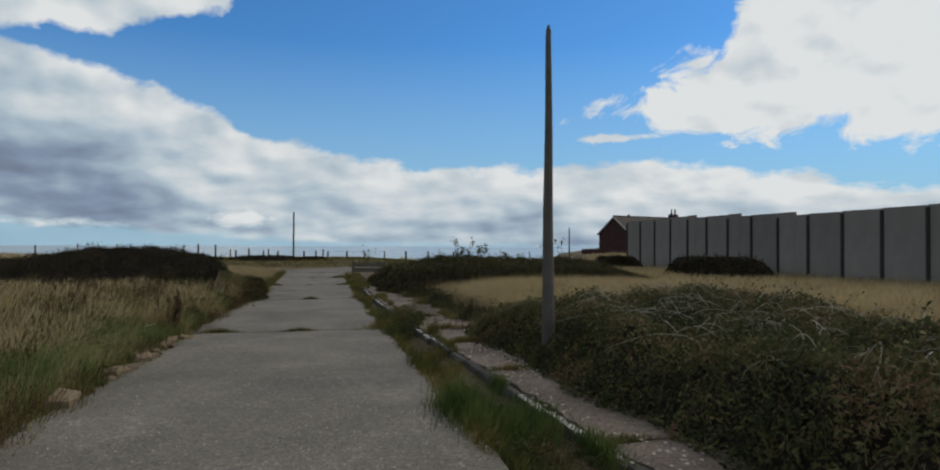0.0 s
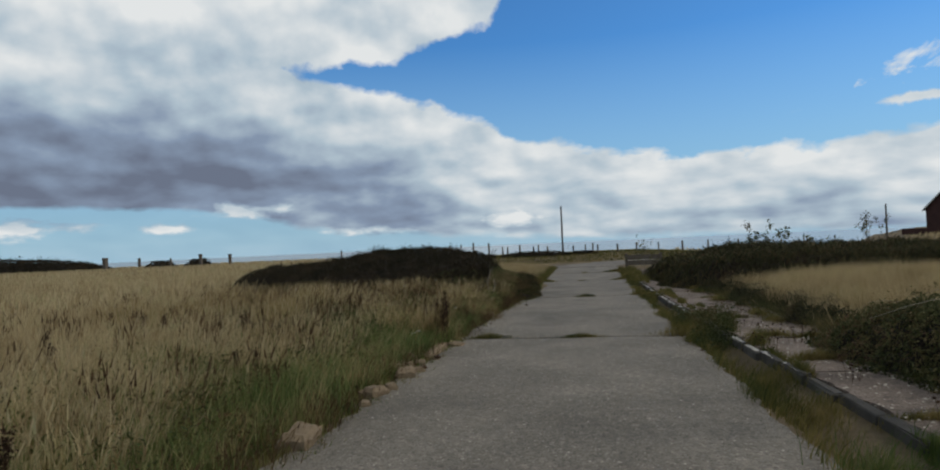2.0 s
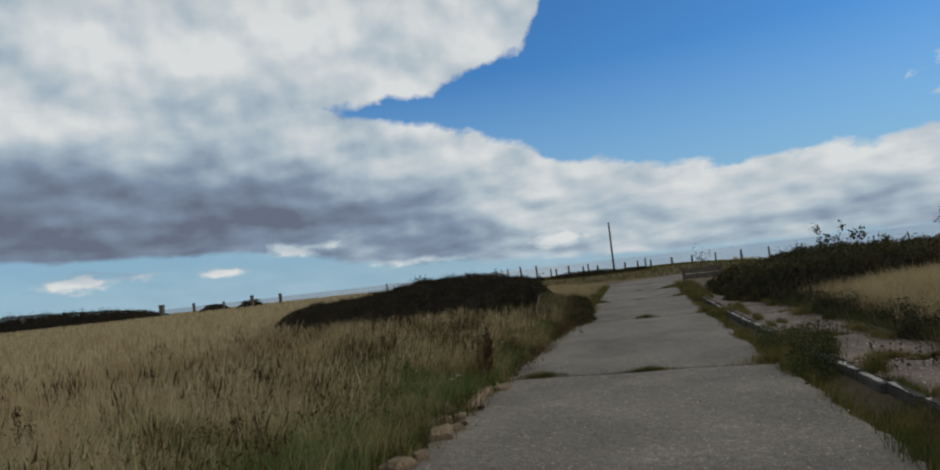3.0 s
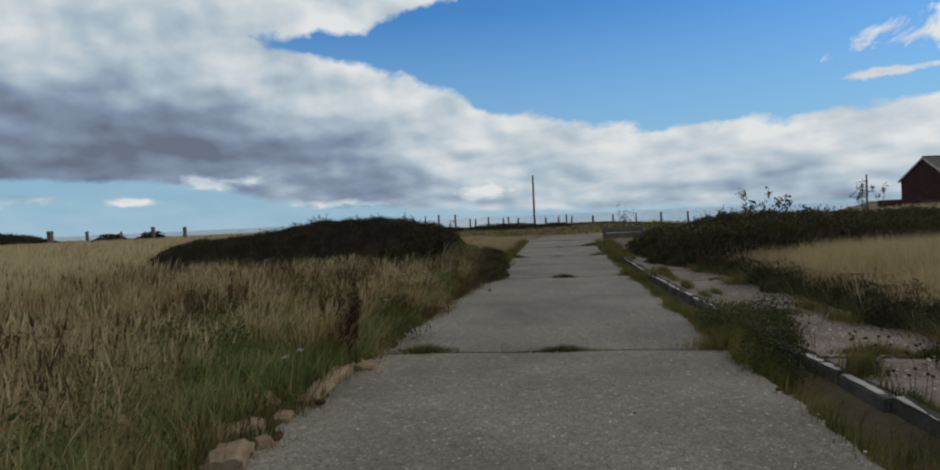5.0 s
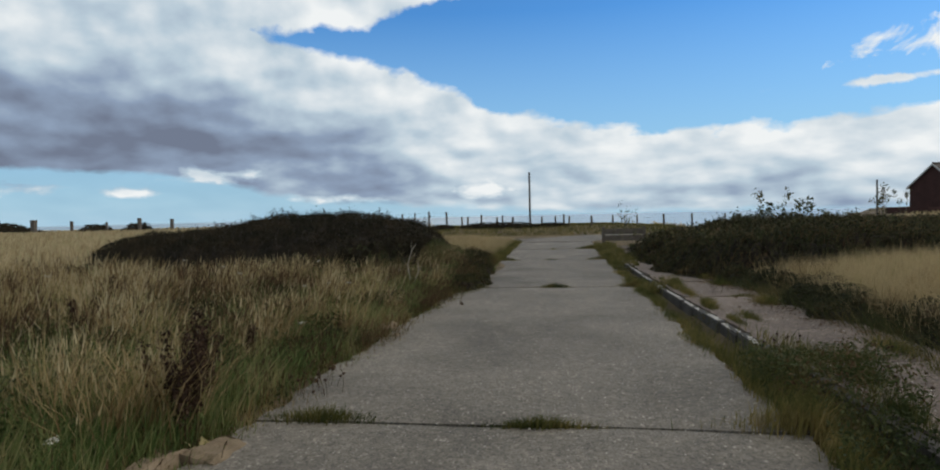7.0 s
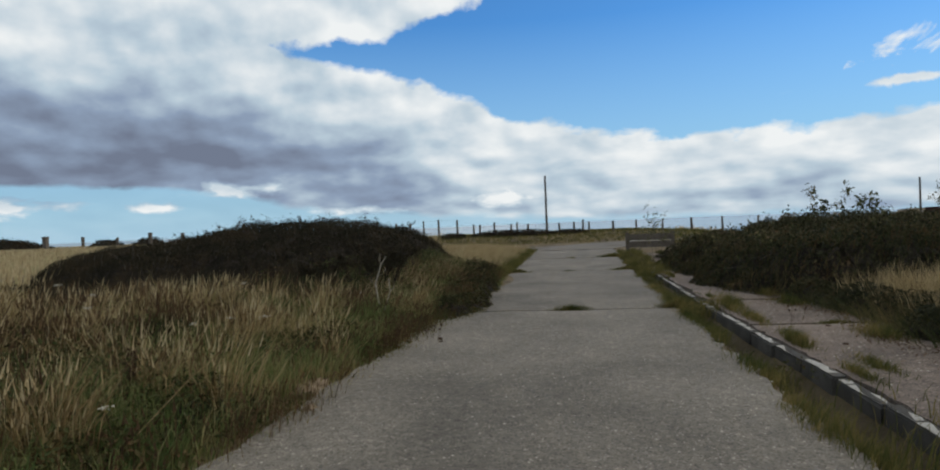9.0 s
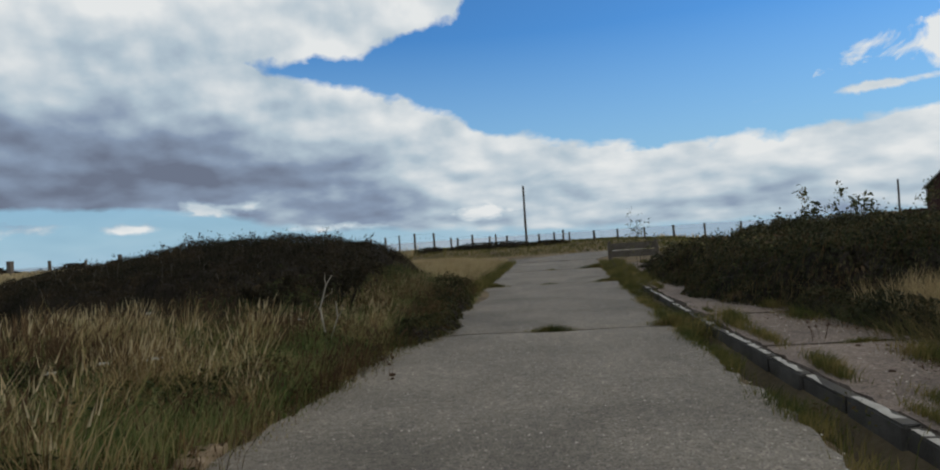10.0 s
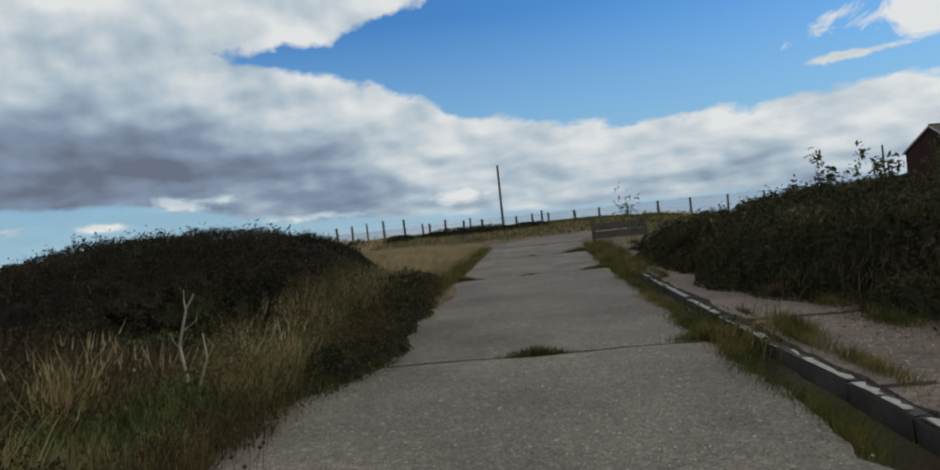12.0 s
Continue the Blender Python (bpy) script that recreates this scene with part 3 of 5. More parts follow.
def build_post(name, x, y, top, r, label, group, lean=0.0, square=False):
    z = float(land_z(x, y))
    bm = bmesh.new()
    h = top - z
    if square:
        box(bm, -r, r, -r, r, -0.3, h, 0.02)
        box(bm, -r * 1.12, r * 1.12, -r * 1.12, r * 1.12, h - r * 1.2, h + 0.02, 0.05)
    else:
        tube(bm, [(0, 0, -0.3), (lean * h * 0.5, 0, h * 0.5), (lean * h, 0, h - 0.03), (lean * h, 0, h)], [r, r * 0.97, r * 0.92, r * 0.6], 8)
    ob = part(name, bm, POST_WOOD)
    ob.location = (x, y, z)
    return tagged(ob, label, "post", group)


FENCE = [(-23, 58.0, 2.1), (-20, 58.5, 2.2), (-17, 59, 2.2), (-13.9, 60, 2.05), (-12.8, 60, 2.08), (-11.7, 60, 2.16), (-10.5, 60, 2.24), (-9.0, 60, 2.17), (-7.7, 60, 1.75), (-7.3, 60.4, 1.7), (-6.1, 60, 1.85),
         (-4.8, 60, 1.66), (-4.35, 60.3, 1.78), (-3.5, 60, 1.62), (-1.1, 60, 1.6), (0.0, 60, 1.65), (0.65, 60, 1.78), (1.1, 60.4, 1.6), (2.9, 60, 1.6), (4.6, 60.4, 1.6), (6.6, 61, 1.6), (8.8, 61.6, 1.6), (11.2, 62.4, 1.6), (14, 63.4, 1.55), (17, 64.5, 1.55), (20.5, 66, 1.5), (24, 68, 1.5)]


def build_fence():
    rnd = random.Random(9)
    tops = []
    for x, y, top in FENCE:
        build_post("fence_post", x, y, top, rnd.uniform(0.065, 0.095), "thin weathered wooden post of a coastal wire fence", "fence posts", rnd.uniform(-0.03, 0.03))
        tops.append((x, y, top))
    for k in range(4):
        bm = bmesh.new()
        pts = []
        for x, y, top in tops:
            z = float(land_z(x, y))
            pts.append((x, y - 0.07, z + (top - z) * (0.25 + 0.23 * k)))
        tube(bm, pts, [0.004] * len(pts), 4)
        tagged(part("fence_wire", bm, POST_WOOD), "slack rusty wire strung along wooden fence posts", "wire", "fence wires")


build_fence()
for fx, fw, ft in ((-127.9, 0.9, 3.4), (-92.8, 0.75, 2.75), (-85.3, 0.4, 2.4), (-78.5, 0.3, 2.1), (-72.2, 0.5, 2.65), (-66.1, 0.45, 2.4)):
    build_post("bollard", fx, 110, ft, fw * 0.5, "squat dark concrete bollard on the skyline", "skyline bollards", square=True)


# ---- planting engine ----
def fast_tris(name, verts, tris, mat, parent=None):
    me = bpy.data.meshes.new(name)
    verts, tris = np.ascontiguousarray(verts, np.float32), np.ascontiguousarray(tris, np.int32)
    me.vertices.add(len(verts))
    me.vertices.foreach_set("co", verts.ravel())
    me.loops.add(tris.size)
    me.loops.foreach_set("vertex_index", tris.ravel())
    me.polygons.add(len(tris))
    me.polygons.foreach_set("loop_start", np.arange(0, tris.size, 3, dtype=np.int32))
    me.update(calc_edges=True)
    me.materials.append(mat)
    ob = new(name, me)
    if parent is not None:
        ob.parent = parent
        tagged(ob, kind="stuff")
    return ob


def blades(rng, x, y, z, height, width, lean, wind=(0.35, -0.1), head=0.0):
    """Bent, tapering blades standing at x, y, z; head widens the tip into an ear."""
    n = len(x)
    h = height * rng.uniform(0.55, 1.15, n)
    a = rng.uniform(0, 2 * np.pi, n)
    side = np.stack([np.cos(a), np.sin(a), np.zeros(n)], 1) * (width * rng.uniform(0.6, 1.2, n) / 2)[:, None]
    b = rng.uniform(0, 2 * np.pi, n)
    off = np.stack([np.cos(b), np.sin(b)], 1) * (lean * rng.uniform(0.2, 1.0, n) * h)[:, None] + np.array(wind) * (h * lean)[:, None]
    base = np.stack([x, y, z - 0.03], 1)
    mid = base + np.c_[off * 0.35, h * 0.58]
    tip = base + np.c_[off, h]
    if head:
        up = base + np.c_[off * 0.72, h * 0.80]
        hs = side * head
        v = np.stack([base - side, base + side, mid + side * 0.5, mid - side * 0.5, up - hs, up + hs, tip], 1)
        t = np.array([[0, 1, 2], [0, 2, 3], [3, 2, 6], [4, 5, 6]])
        v[:, 6] = tip
    else:
        v = np.stack([base - side, base + side, mid + side * 0.75, mid - side * 0.75, tip], 1)
        t = np.array([[0, 1, 2], [0, 2, 3], [3, 2, 4]])
    k = v.shape[1]
    tris = (t[None] + (np.arange(n) * k)[:, None, None]).reshape(-1, 3)
    return v.reshape(-1, 3), tris


def tussocks(rng, cx, cy, count, spread, height, width, lean=0.4):
    """Clumps of blades that fan out from their middle."""
    k = np.repeat(np.arange(len(cx)), count)
    dx, dy = rng.normal(0, spread, len(k)), rng.normal(0, spread, len(k))
    hs = np.repeat(rng.uniform(0.45, 1.15, len(cx)), count)
    x, y = cx[k] + dx, cy[k] + dy
    v, t = blades(rng, x, y, land_z(x, y), height * hs, np.full(len(k), width), lean)
    v = v.reshape(len(k), -1, 3)
    rise = np.clip((v[:, :, 2] - land_z(x, y)[:, None]) / 0.7, 0, 1) ** 1.5
    v[:, :, 0] += rise * dx[:, None] * 1.3
    v[:, :, 1] += rise * dy[:, None] * 1.3
    return v.reshape(-1, 3), t


def leaves(rng, p, size, up=0.4):
    """Small folded leaves at the points p, facing all ways, a little upwards."""
    n = len(p)
    nrm = rng.normal(size=(n, 3)) + np.array([0, 0, up])
    nrm /= np.linalg.norm(nrm, axis=1)[:, None]
    r = rng.normal(size=(n, 3))
    u = np.cross(nrm, r)
    u /= np.linalg.norm(u, axis=1)[:, None]
    w = np.cross(nrm, u)
    s = (size * rng.uniform(0.55, 1.3, n))[:, None]
    v = np.stack([p - u * s, p + w * s * 0.42 + nrm * s * 0.18, p + u * s, p - w * s * 0.42 + nrm * s * 0.18], 1)
    t = np.array([[0, 1, 2], [0, 2, 3]])
    return v.reshape(-1, 3), (t[None] + (np.arange(n) * 4)[:, None, None]).reshape(-1, 3)


def scatter(rng, n, x0, x1, y0, y1, keep=None):
    x, y = rng.uniform(x0, x1, n), rng.uniform(y0, y1, n)
    if keep is not None:
        m = keep(x, y) > rng.uniform(0, 1, n)
        x, y = x[m], y[m]
    return x, y


def joined(pieces):
    vs, ts, o = [], [], 0
    for v, t in pieces:
        vs.append(v)
        ts.append(t + o)
        o += len(v)
    return np.concatenate(vs), np.concatenate(ts)


STRAW = leafy("dry_grass", [(0.0, (0.21, 0.145, 0.075)), (0.3, (0.39, 0.30, 0.16)), (0.65, (0.60, 0.49, 0.30)), (1.0, (0.35, 0.335, 0.165))], patch=0.8, through=0.5)
GREEN = leafy("green_grass", [(0.0, (0.05, 0.09, 0.028)), (0.35, (0.12, 0.17, 0.055)), (0.6, (0.24, 0.25, 0.10)), (0.8, (0.38, 0.32, 0.16)), (1.0, (0.28, 0.19, 0.085))], patch=0.8)
GOLDEN = leafy("golden_grass", [(0.0, (0.10, 0.068, 0.03)), (0.3, (0.25, 0.175, 0.08)), (0.6, (0.46, 0.345, 0.18)), (0.8, (0.26, 0.23, 0.09)), (1.0, (0.14, 0.15, 0.05))], patch=1.1, through=0.45)
LUSH = leafy("lush_grass", [(0.0, (0.03, 0.055, 0.016)), (0.5, (0.07, 0.11, 0.03)), (1.0, (0.16, 0.17, 0.06))], patch=1.2)
FIELD_STRAW = leafy("field_straw", [(0.0, (0.15, 0.112, 0.058)), (0.3, (0.32, 0.25, 0.135)), (0.65, (0.51, 0.41, 0.24)), (1.0, (0.29, 0.25, 0.12))], patch=0.7, through=0.45)
YELLOWING = leafy("yellowing_grass", [(0.0, (0.035, 0.05, 0.017)), (0.35, (0.08, 0.09, 0.028)), (0.7, (0.17, 0.145, 0.05)), (1.0, (0.27, 0.21, 0.09))], patch=1.2)
DULL = leafy("dull_grass", [(0.0, (0.03, 0.042, 0.018)), (0.4, (0.055, 0.065, 0.026)), (0.75, (0.10, 0.09, 0.04)), (1.0, (0.2, 0.155, 0.075))], patch=0.6)
RUSTY = leafy("withered_weed", [(0.0, (0.042, 0.026, 0.017)), (0.5, (0.092, 0.058, 0.033)), (1.0, (0.18, 0.12, 0.062))], patch=0.8)
BRAMBLE = leafy("bramble_leaf", [(0.0, (0.024, 0.030, 0.015)), (0.45, (0.07, 0.082, 0.034)), (0.75, (0.15, 0.135, 0.06)), (1.0, (0.19, 0.12, 0.075))], through=0.2, patch=1.1)
DARKWEED = leafy("dark_weed_leaf", [(0.0, (0.016, 0.018, 0.010)), (0.35, (0.032, 0.035, 0.015)), (0.65, (0.060, 0.060, 0.022)), (0.85, (0.075, 0.042, 0.022)), (1.0, (0.12, 0.085, 0.035))], through=0.2, patch=0.9)
SCRUB = leafy("scrub_leaf", [(0.0, (0.014, 0.013, 0.009)), (0.45, (0.027, 0.025, 0.015)), (0.8, (0.048, 0.036, 0.021)), (1.0, (0.078, 0.054, 0.030))], through=0.12, patch=0.9)
THORN = leafy("thicket_leaf", [(0.0, (0.014, 0.016, 0.010)), (0.45, (0.034, 0.038, 0.019)), (0.8, (0.075, 0.066, 0.032)), (1.0, (0.105, 0.070, 0.042))], through=0.12, patch=1.0)
# near-black brown for bush stems and for the shade painted inside thickets
TWIGS_AND_SHADE = surface("twigs_and_shade", (0.012, 0.010, 0.008), (0.035, 0.028, 0.02), 2.0, 30, 0.97, 1.0, 0.06)
CANE = surface("dead_cane", (0.22, 0.19, 0.15), (0.42, 0.38, 0.32), 4.0, 30, 0.85, 0.3, 0.004)
BARK = surface("pale_bark", (0.16, 0.14, 0.11), (0.32, 0.28, 0.23), 5.0, 40, 0.9, 0.4, 0.004)


# heights of the thickets above the land
def lump(x, y, s=1.0):
    return 0.5 + 0.5 * wave(x * 1.6 * s + 3, y * 1.6 * s) + 0.22 * np.sin(5.3 * x * s + 2.0 * np.sin(3 * y * s)) * np.sin(4.7 * y * s)


def low_scrub(x, y):
    front = np.interp(x, [-18, -14, -11.5, -8.5, -4.7, -3], [25.0, 22.6, 20.2, 18.8, 20.3, 21.2]) + 0.6 * wave(x * 0.9, y * 0.9)
    side = np.interp(y, [20, 22, 27, 30], [-3.3, -3.5, -4.5, -4.6]) + 0.35 * wave(x * 1.5, y * 1.5)
    m = smooth(0, 1.3, y - front) * smooth(31, 27, y) * smooth(-15.5, -12.5, x + 0.8 * wave(x, y)) * smooth(side + 0.1, side - 0.7, x)
    return m * (0.34 + 0.22 * lump(x, y, 1.3)) * np.interp(x, [-14, -8, -4], [0.7, 1.0, 1.1]) * np.clip(0.75 + 0.6 * wave(x * 2.2, y * 2.2), 0.3, 1.1)


def thicket_left(x, y):
    m = smooth(1.0, 0.72, np.sqrt(((x + 9.0) / 6.0) ** 2 + ((y - 29.4) / 7.2) ** 2) + 0.09 * wave(x * 1.3, y * 1.3))
    mound = np.maximum(m, smooth(1.0, 0.7, np.sqrt(((x + 13.2) / 4.6) ** 2 + ((y - 31) / 5.0) ** 2) + 0.08 * wave(x, y))) * (0.55 + 0.35 * lump(x, y))
    return np.maximum(mound, low_scrub(x, y))


def thicket_right(x, y):
    edge = 2.95 + 0.15 * np.sin(y * 0.9) + 0.3 * np.maximum(0, 26 - y)
    m = smooth(edge, edge + 1.5, x + 0.3 * wave(2 * x, 2 * y)) * smooth(22.6, 24.4, y - 0.12 * (x - 5) + 0.5 * wave(x, y)) * smooth(43, 38, y + 0.10 * x) * smooth(19, 14.5, x - 0.25 * (y - 30))
    return m * (0.45 + 0.40 * lump(x, y) + 0.34 * lump(x + 4, y, 2.3) + 0.32 * smooth(37, 32, y) * smooth(3.5, 4.6, x) * smooth(11, 7.5, x))


def thicket_near(x, y):
    edge = 3.38 + 0.10 * np.sin(1.1 * y + 0.5)
    m = smooth(edge, edge + 1.05, x + 0.15 * wave(2 * x, 2 * y)) * smooth(11.5, 9.0, y + 0.25 * (x - 5) + 0.4 * wave(x, y)) * smooth(1.5, -0.6, x - np.interp(y, [0, 3, 6, 9, 12], [7.0, 7.2, 7.8, 8.6, 9.4]) + 0.5 * wave(x, y)) * smooth(-2.0, -0.4, y + 0.5 * wave(x, y))
    return m * (0.58 + 0.34 * lump(x, y, 1.2) + 0.18 * lump(x + 2, y, 2.6))


def bramble_skirt(x, y):
    edge = 4.3 + 0.22 * np.sin(1.3 * y) + 0.15 * np.sin(3.1 * y + 1)
    m = smooth(edge, edge + 0.35, x) * smooth(edge + 1.7, edge + 0.9, x + 0.3 * wave(x, y)) * smooth(10.5, 12, y) * smooth(25.5, 23.5, y)
    return m * (0.26 + 0.24 * lump(x, y, 1.6))


def track_edge(y):
    return np.interp(y, [-5, 2, 3.1, 4.4, 12, 14.4, 16.5, 20.3, 22.0, 22.9, 25, 28, 31.5, 33.2, 34.5], [-1.45, -1.52, -1.82, -2.02, -2.08, -1.95, -1.95, -1.8, -1.55, -1.33, -1.5, -1.75, -2.1, -1.75, -2.1]) + 0.05 * np.sin(1.7 * y) + 0.05 * np.sin(4.1 * y) + 0.03 * np.sin(9.7 * y)


def verge_scrub(x, y):
    d = track_edge(y) - x
    m = smooth(0.0, 0.3, d) * smooth(1.5, 0.8, d + 0.4 * wave(2 * x, 2 * y)) * smooth(21.3, 22.3, y) * smooth(32, 30.5, y)
    return m * (0.22 + 0.30 * lump(x, y, 1.7))


def field_undergrowth(x, y):
    d = track_edge(y) - x
    m = smooth(0.35, 0.9, d) * smooth(11.5, 14, y + 0.6 * wave(x, y)) * smooth(22.5, 21, y) * smooth(-13, -8, x)
    return m * np.clip(0.21 - 0.42 * wave(x * 1.9 + 5, y * 1.9), 0.04, 0.42)


def thicket_wall(x, y):
    m = smooth(1.0, 0.6, np.sqrt(((x - 22.8) / 2.6) ** 2 + ((y - 30.0) / 4.8) ** 2))
    return m * (1.0 + 0.3 * lump(x, y))


def corner_bush(x, y):
    m = smooth(1.0, 0.5, np.sqrt(((x - 23.8) / 2.6) ** 2 + ((y - 45.0) / 1.6) ** 2))
    return m * (0.85 + 0.25 * lump(x, y))


def build_thicket(name, height, x0, x1, y0, y1, step, count, size, mat, label, seed):
    top = empty(name, ((x0 + x1) / 2, y0 + 1, 0), label, "bushes", kind="stuff")
    top.location = (0, 0, 0)
    rng = np.random.default_rng(seed)
    xs, ys = np.arange(x0, x1, step), np.arange(y0, y1, step)
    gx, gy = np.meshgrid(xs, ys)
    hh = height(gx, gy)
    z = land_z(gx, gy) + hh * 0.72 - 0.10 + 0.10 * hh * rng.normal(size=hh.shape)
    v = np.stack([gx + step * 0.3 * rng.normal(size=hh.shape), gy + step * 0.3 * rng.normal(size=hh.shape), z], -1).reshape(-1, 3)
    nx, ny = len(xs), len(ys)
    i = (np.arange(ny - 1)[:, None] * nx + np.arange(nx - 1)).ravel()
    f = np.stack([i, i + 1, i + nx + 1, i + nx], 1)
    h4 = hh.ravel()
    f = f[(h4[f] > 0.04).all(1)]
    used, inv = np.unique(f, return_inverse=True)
    # closed dark sheet below the leaves, standing for the thicket's shaded inside
    from_arrays("shade_core", v[used], inv.reshape(f.shape), TWIGS_AND_SHADE, top)
    x, y = scatter(rng, count, x0, x1, y0, y1, lambda a, b: (height(a, b) > 0.05) * 1.0)
    h = height(x, y)
    spray = np.where(rng.uniform(size=len(x)) < 0.06, rng.uniform(1.0, 1.28, len(x)), 1.0)
    h = np.where(h > 0, h, 0)
    z = land_z(x, y) + h * (1 - 0.5 * rng.uniform(0, 1, len(x)) ** 1.8) * spray
    fast_tris("leaves", *leaves(rng, np.stack([x, y, z], 1), size, 0.5), mat, top)
    return top


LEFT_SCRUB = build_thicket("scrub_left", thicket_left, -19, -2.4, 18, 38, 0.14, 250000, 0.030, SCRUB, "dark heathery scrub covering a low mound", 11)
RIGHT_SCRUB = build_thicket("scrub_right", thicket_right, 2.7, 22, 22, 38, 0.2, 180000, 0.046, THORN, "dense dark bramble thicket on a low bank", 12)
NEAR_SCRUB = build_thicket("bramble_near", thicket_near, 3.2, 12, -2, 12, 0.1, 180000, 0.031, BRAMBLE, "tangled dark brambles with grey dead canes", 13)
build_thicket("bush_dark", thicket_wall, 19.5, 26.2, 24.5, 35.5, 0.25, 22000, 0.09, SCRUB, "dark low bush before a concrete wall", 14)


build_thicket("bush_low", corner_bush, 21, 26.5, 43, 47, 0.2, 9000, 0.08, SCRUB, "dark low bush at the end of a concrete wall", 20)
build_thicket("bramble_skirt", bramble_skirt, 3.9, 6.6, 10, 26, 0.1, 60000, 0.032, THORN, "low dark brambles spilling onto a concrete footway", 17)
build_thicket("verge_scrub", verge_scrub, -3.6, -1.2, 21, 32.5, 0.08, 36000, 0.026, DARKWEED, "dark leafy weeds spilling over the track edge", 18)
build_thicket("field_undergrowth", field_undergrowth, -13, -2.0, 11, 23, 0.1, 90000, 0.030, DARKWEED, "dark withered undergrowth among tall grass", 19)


def heath(parent, height, n, box4, seed, mat, tall=0.22, width=0.012, lean=0.7):
    """Fine upright sprigs over a thicket."""
    rng = np.random.default_rng(seed)
    x, y = scatter(rng, n, *box4, lambda a, b: 1.0 * (height(a, b) > 0.12))
    v, t = blades(rng, x, y, land_z(x, y) + height(x, y) * 0.86, np.full(len(x), tall), np.full(len(x), width), lean)
    fast_tris("sprigs", v, t, mat, parent)


heath(LEFT_SCRUB, thicket_left, 50000, (-25, -2.6, 17, 38), 23, SCRUB)
heath(RIGHT_SCRUB, thicket_right, 24000, (3.2, 18, 22, 34), 24, DULL, 0.24)
heath(RIGHT_SCRUB, thicket_right, 14000, (3.2, 18, 22, 34), 27, RUSTY, 0.22)
heath(NEAR_SCRUB, thicket_near, 22000, (3.3, 12, -2, 11.5), 25, DULL, 0.2, 0.008, 1.6)
heath(NEAR_SCRUB, thicket_near, 9000, (3.3, 12, -2, 11.5), 26, RUSTY, 0.22, 0.007, 1.6)


def build_canes(parent, height, n, box4, seed, mat=None, rise=(0.2, 0.55), reach=(0.5, 1.3), thick=0.006):
    rnd = random.Random(seed)
    made = 0
    while made < n:
        x, y = rnd.uniform(*box4[:2]), rnd.uniform(*box4[2:])
        h = float(height(np.array(x), np.array(y)))
        if h < 0.25:
            continue
        a, span, up = rnd.uniform(0, 2 * math.pi), rnd.uniform(*reach), rnd.uniform(*rise)
        z0 = float(land_z(x, y)) + h * 0.8
        pts = []
        bend = rnd.uniform(-1.7, 1.7)
        for k in range(9):
            s = k / 8
            ang = a + bend * s
            pts.append((x + math.cos(ang) * span * s, y + math.sin(ang) * span * s, z0 + up * math.sin(math.pi * (0.1 + 0.85 * s)) + 0.005 * rnd.uniform(-1, 1)))
        bm = bmesh.new()
        tube(bm, pts, [thick * (1 - 0.7 * k / 8) * rnd.uniform(0.9, 1.1) for k in range(9)], 5)
        part("dead_cane", bm, mat or CANE, parent)
        made += 1


build_canes(NEAR_SCRUB, thicket_near, 75, (4.6, 9.0, 0.5, 8), 21, thick=0.0072, rise=(0.1, 0.35), reach=(0.4, 1.1))
build_canes(NEAR_SCRUB, thicket_near, 190, (4.7, 9.5, 0.5, 10), 28, thick=0.0056, rise=(0.05, 0.3), reach=(0.4, 1.5))
build_canes(RIGHT_SCRUB, thicket_right, 40, (3.8, 10, 23, 34), 22, thick=0.005, mat=POST_WOOD, rise=(0.05, 0.3))


def build_grass(name, label, pieces, mat):
    ob = fast_tris(name, *joined(pieces), mat)
    return tagged(ob, label, "grass", kind="stuff")


def patchy(x, y, s=0.6, lo=0.35):
    return lo + (1 - lo) * np.clip(0.5 + wave(x * s * 2, y * s * 2) * 1.1, 0, 1)


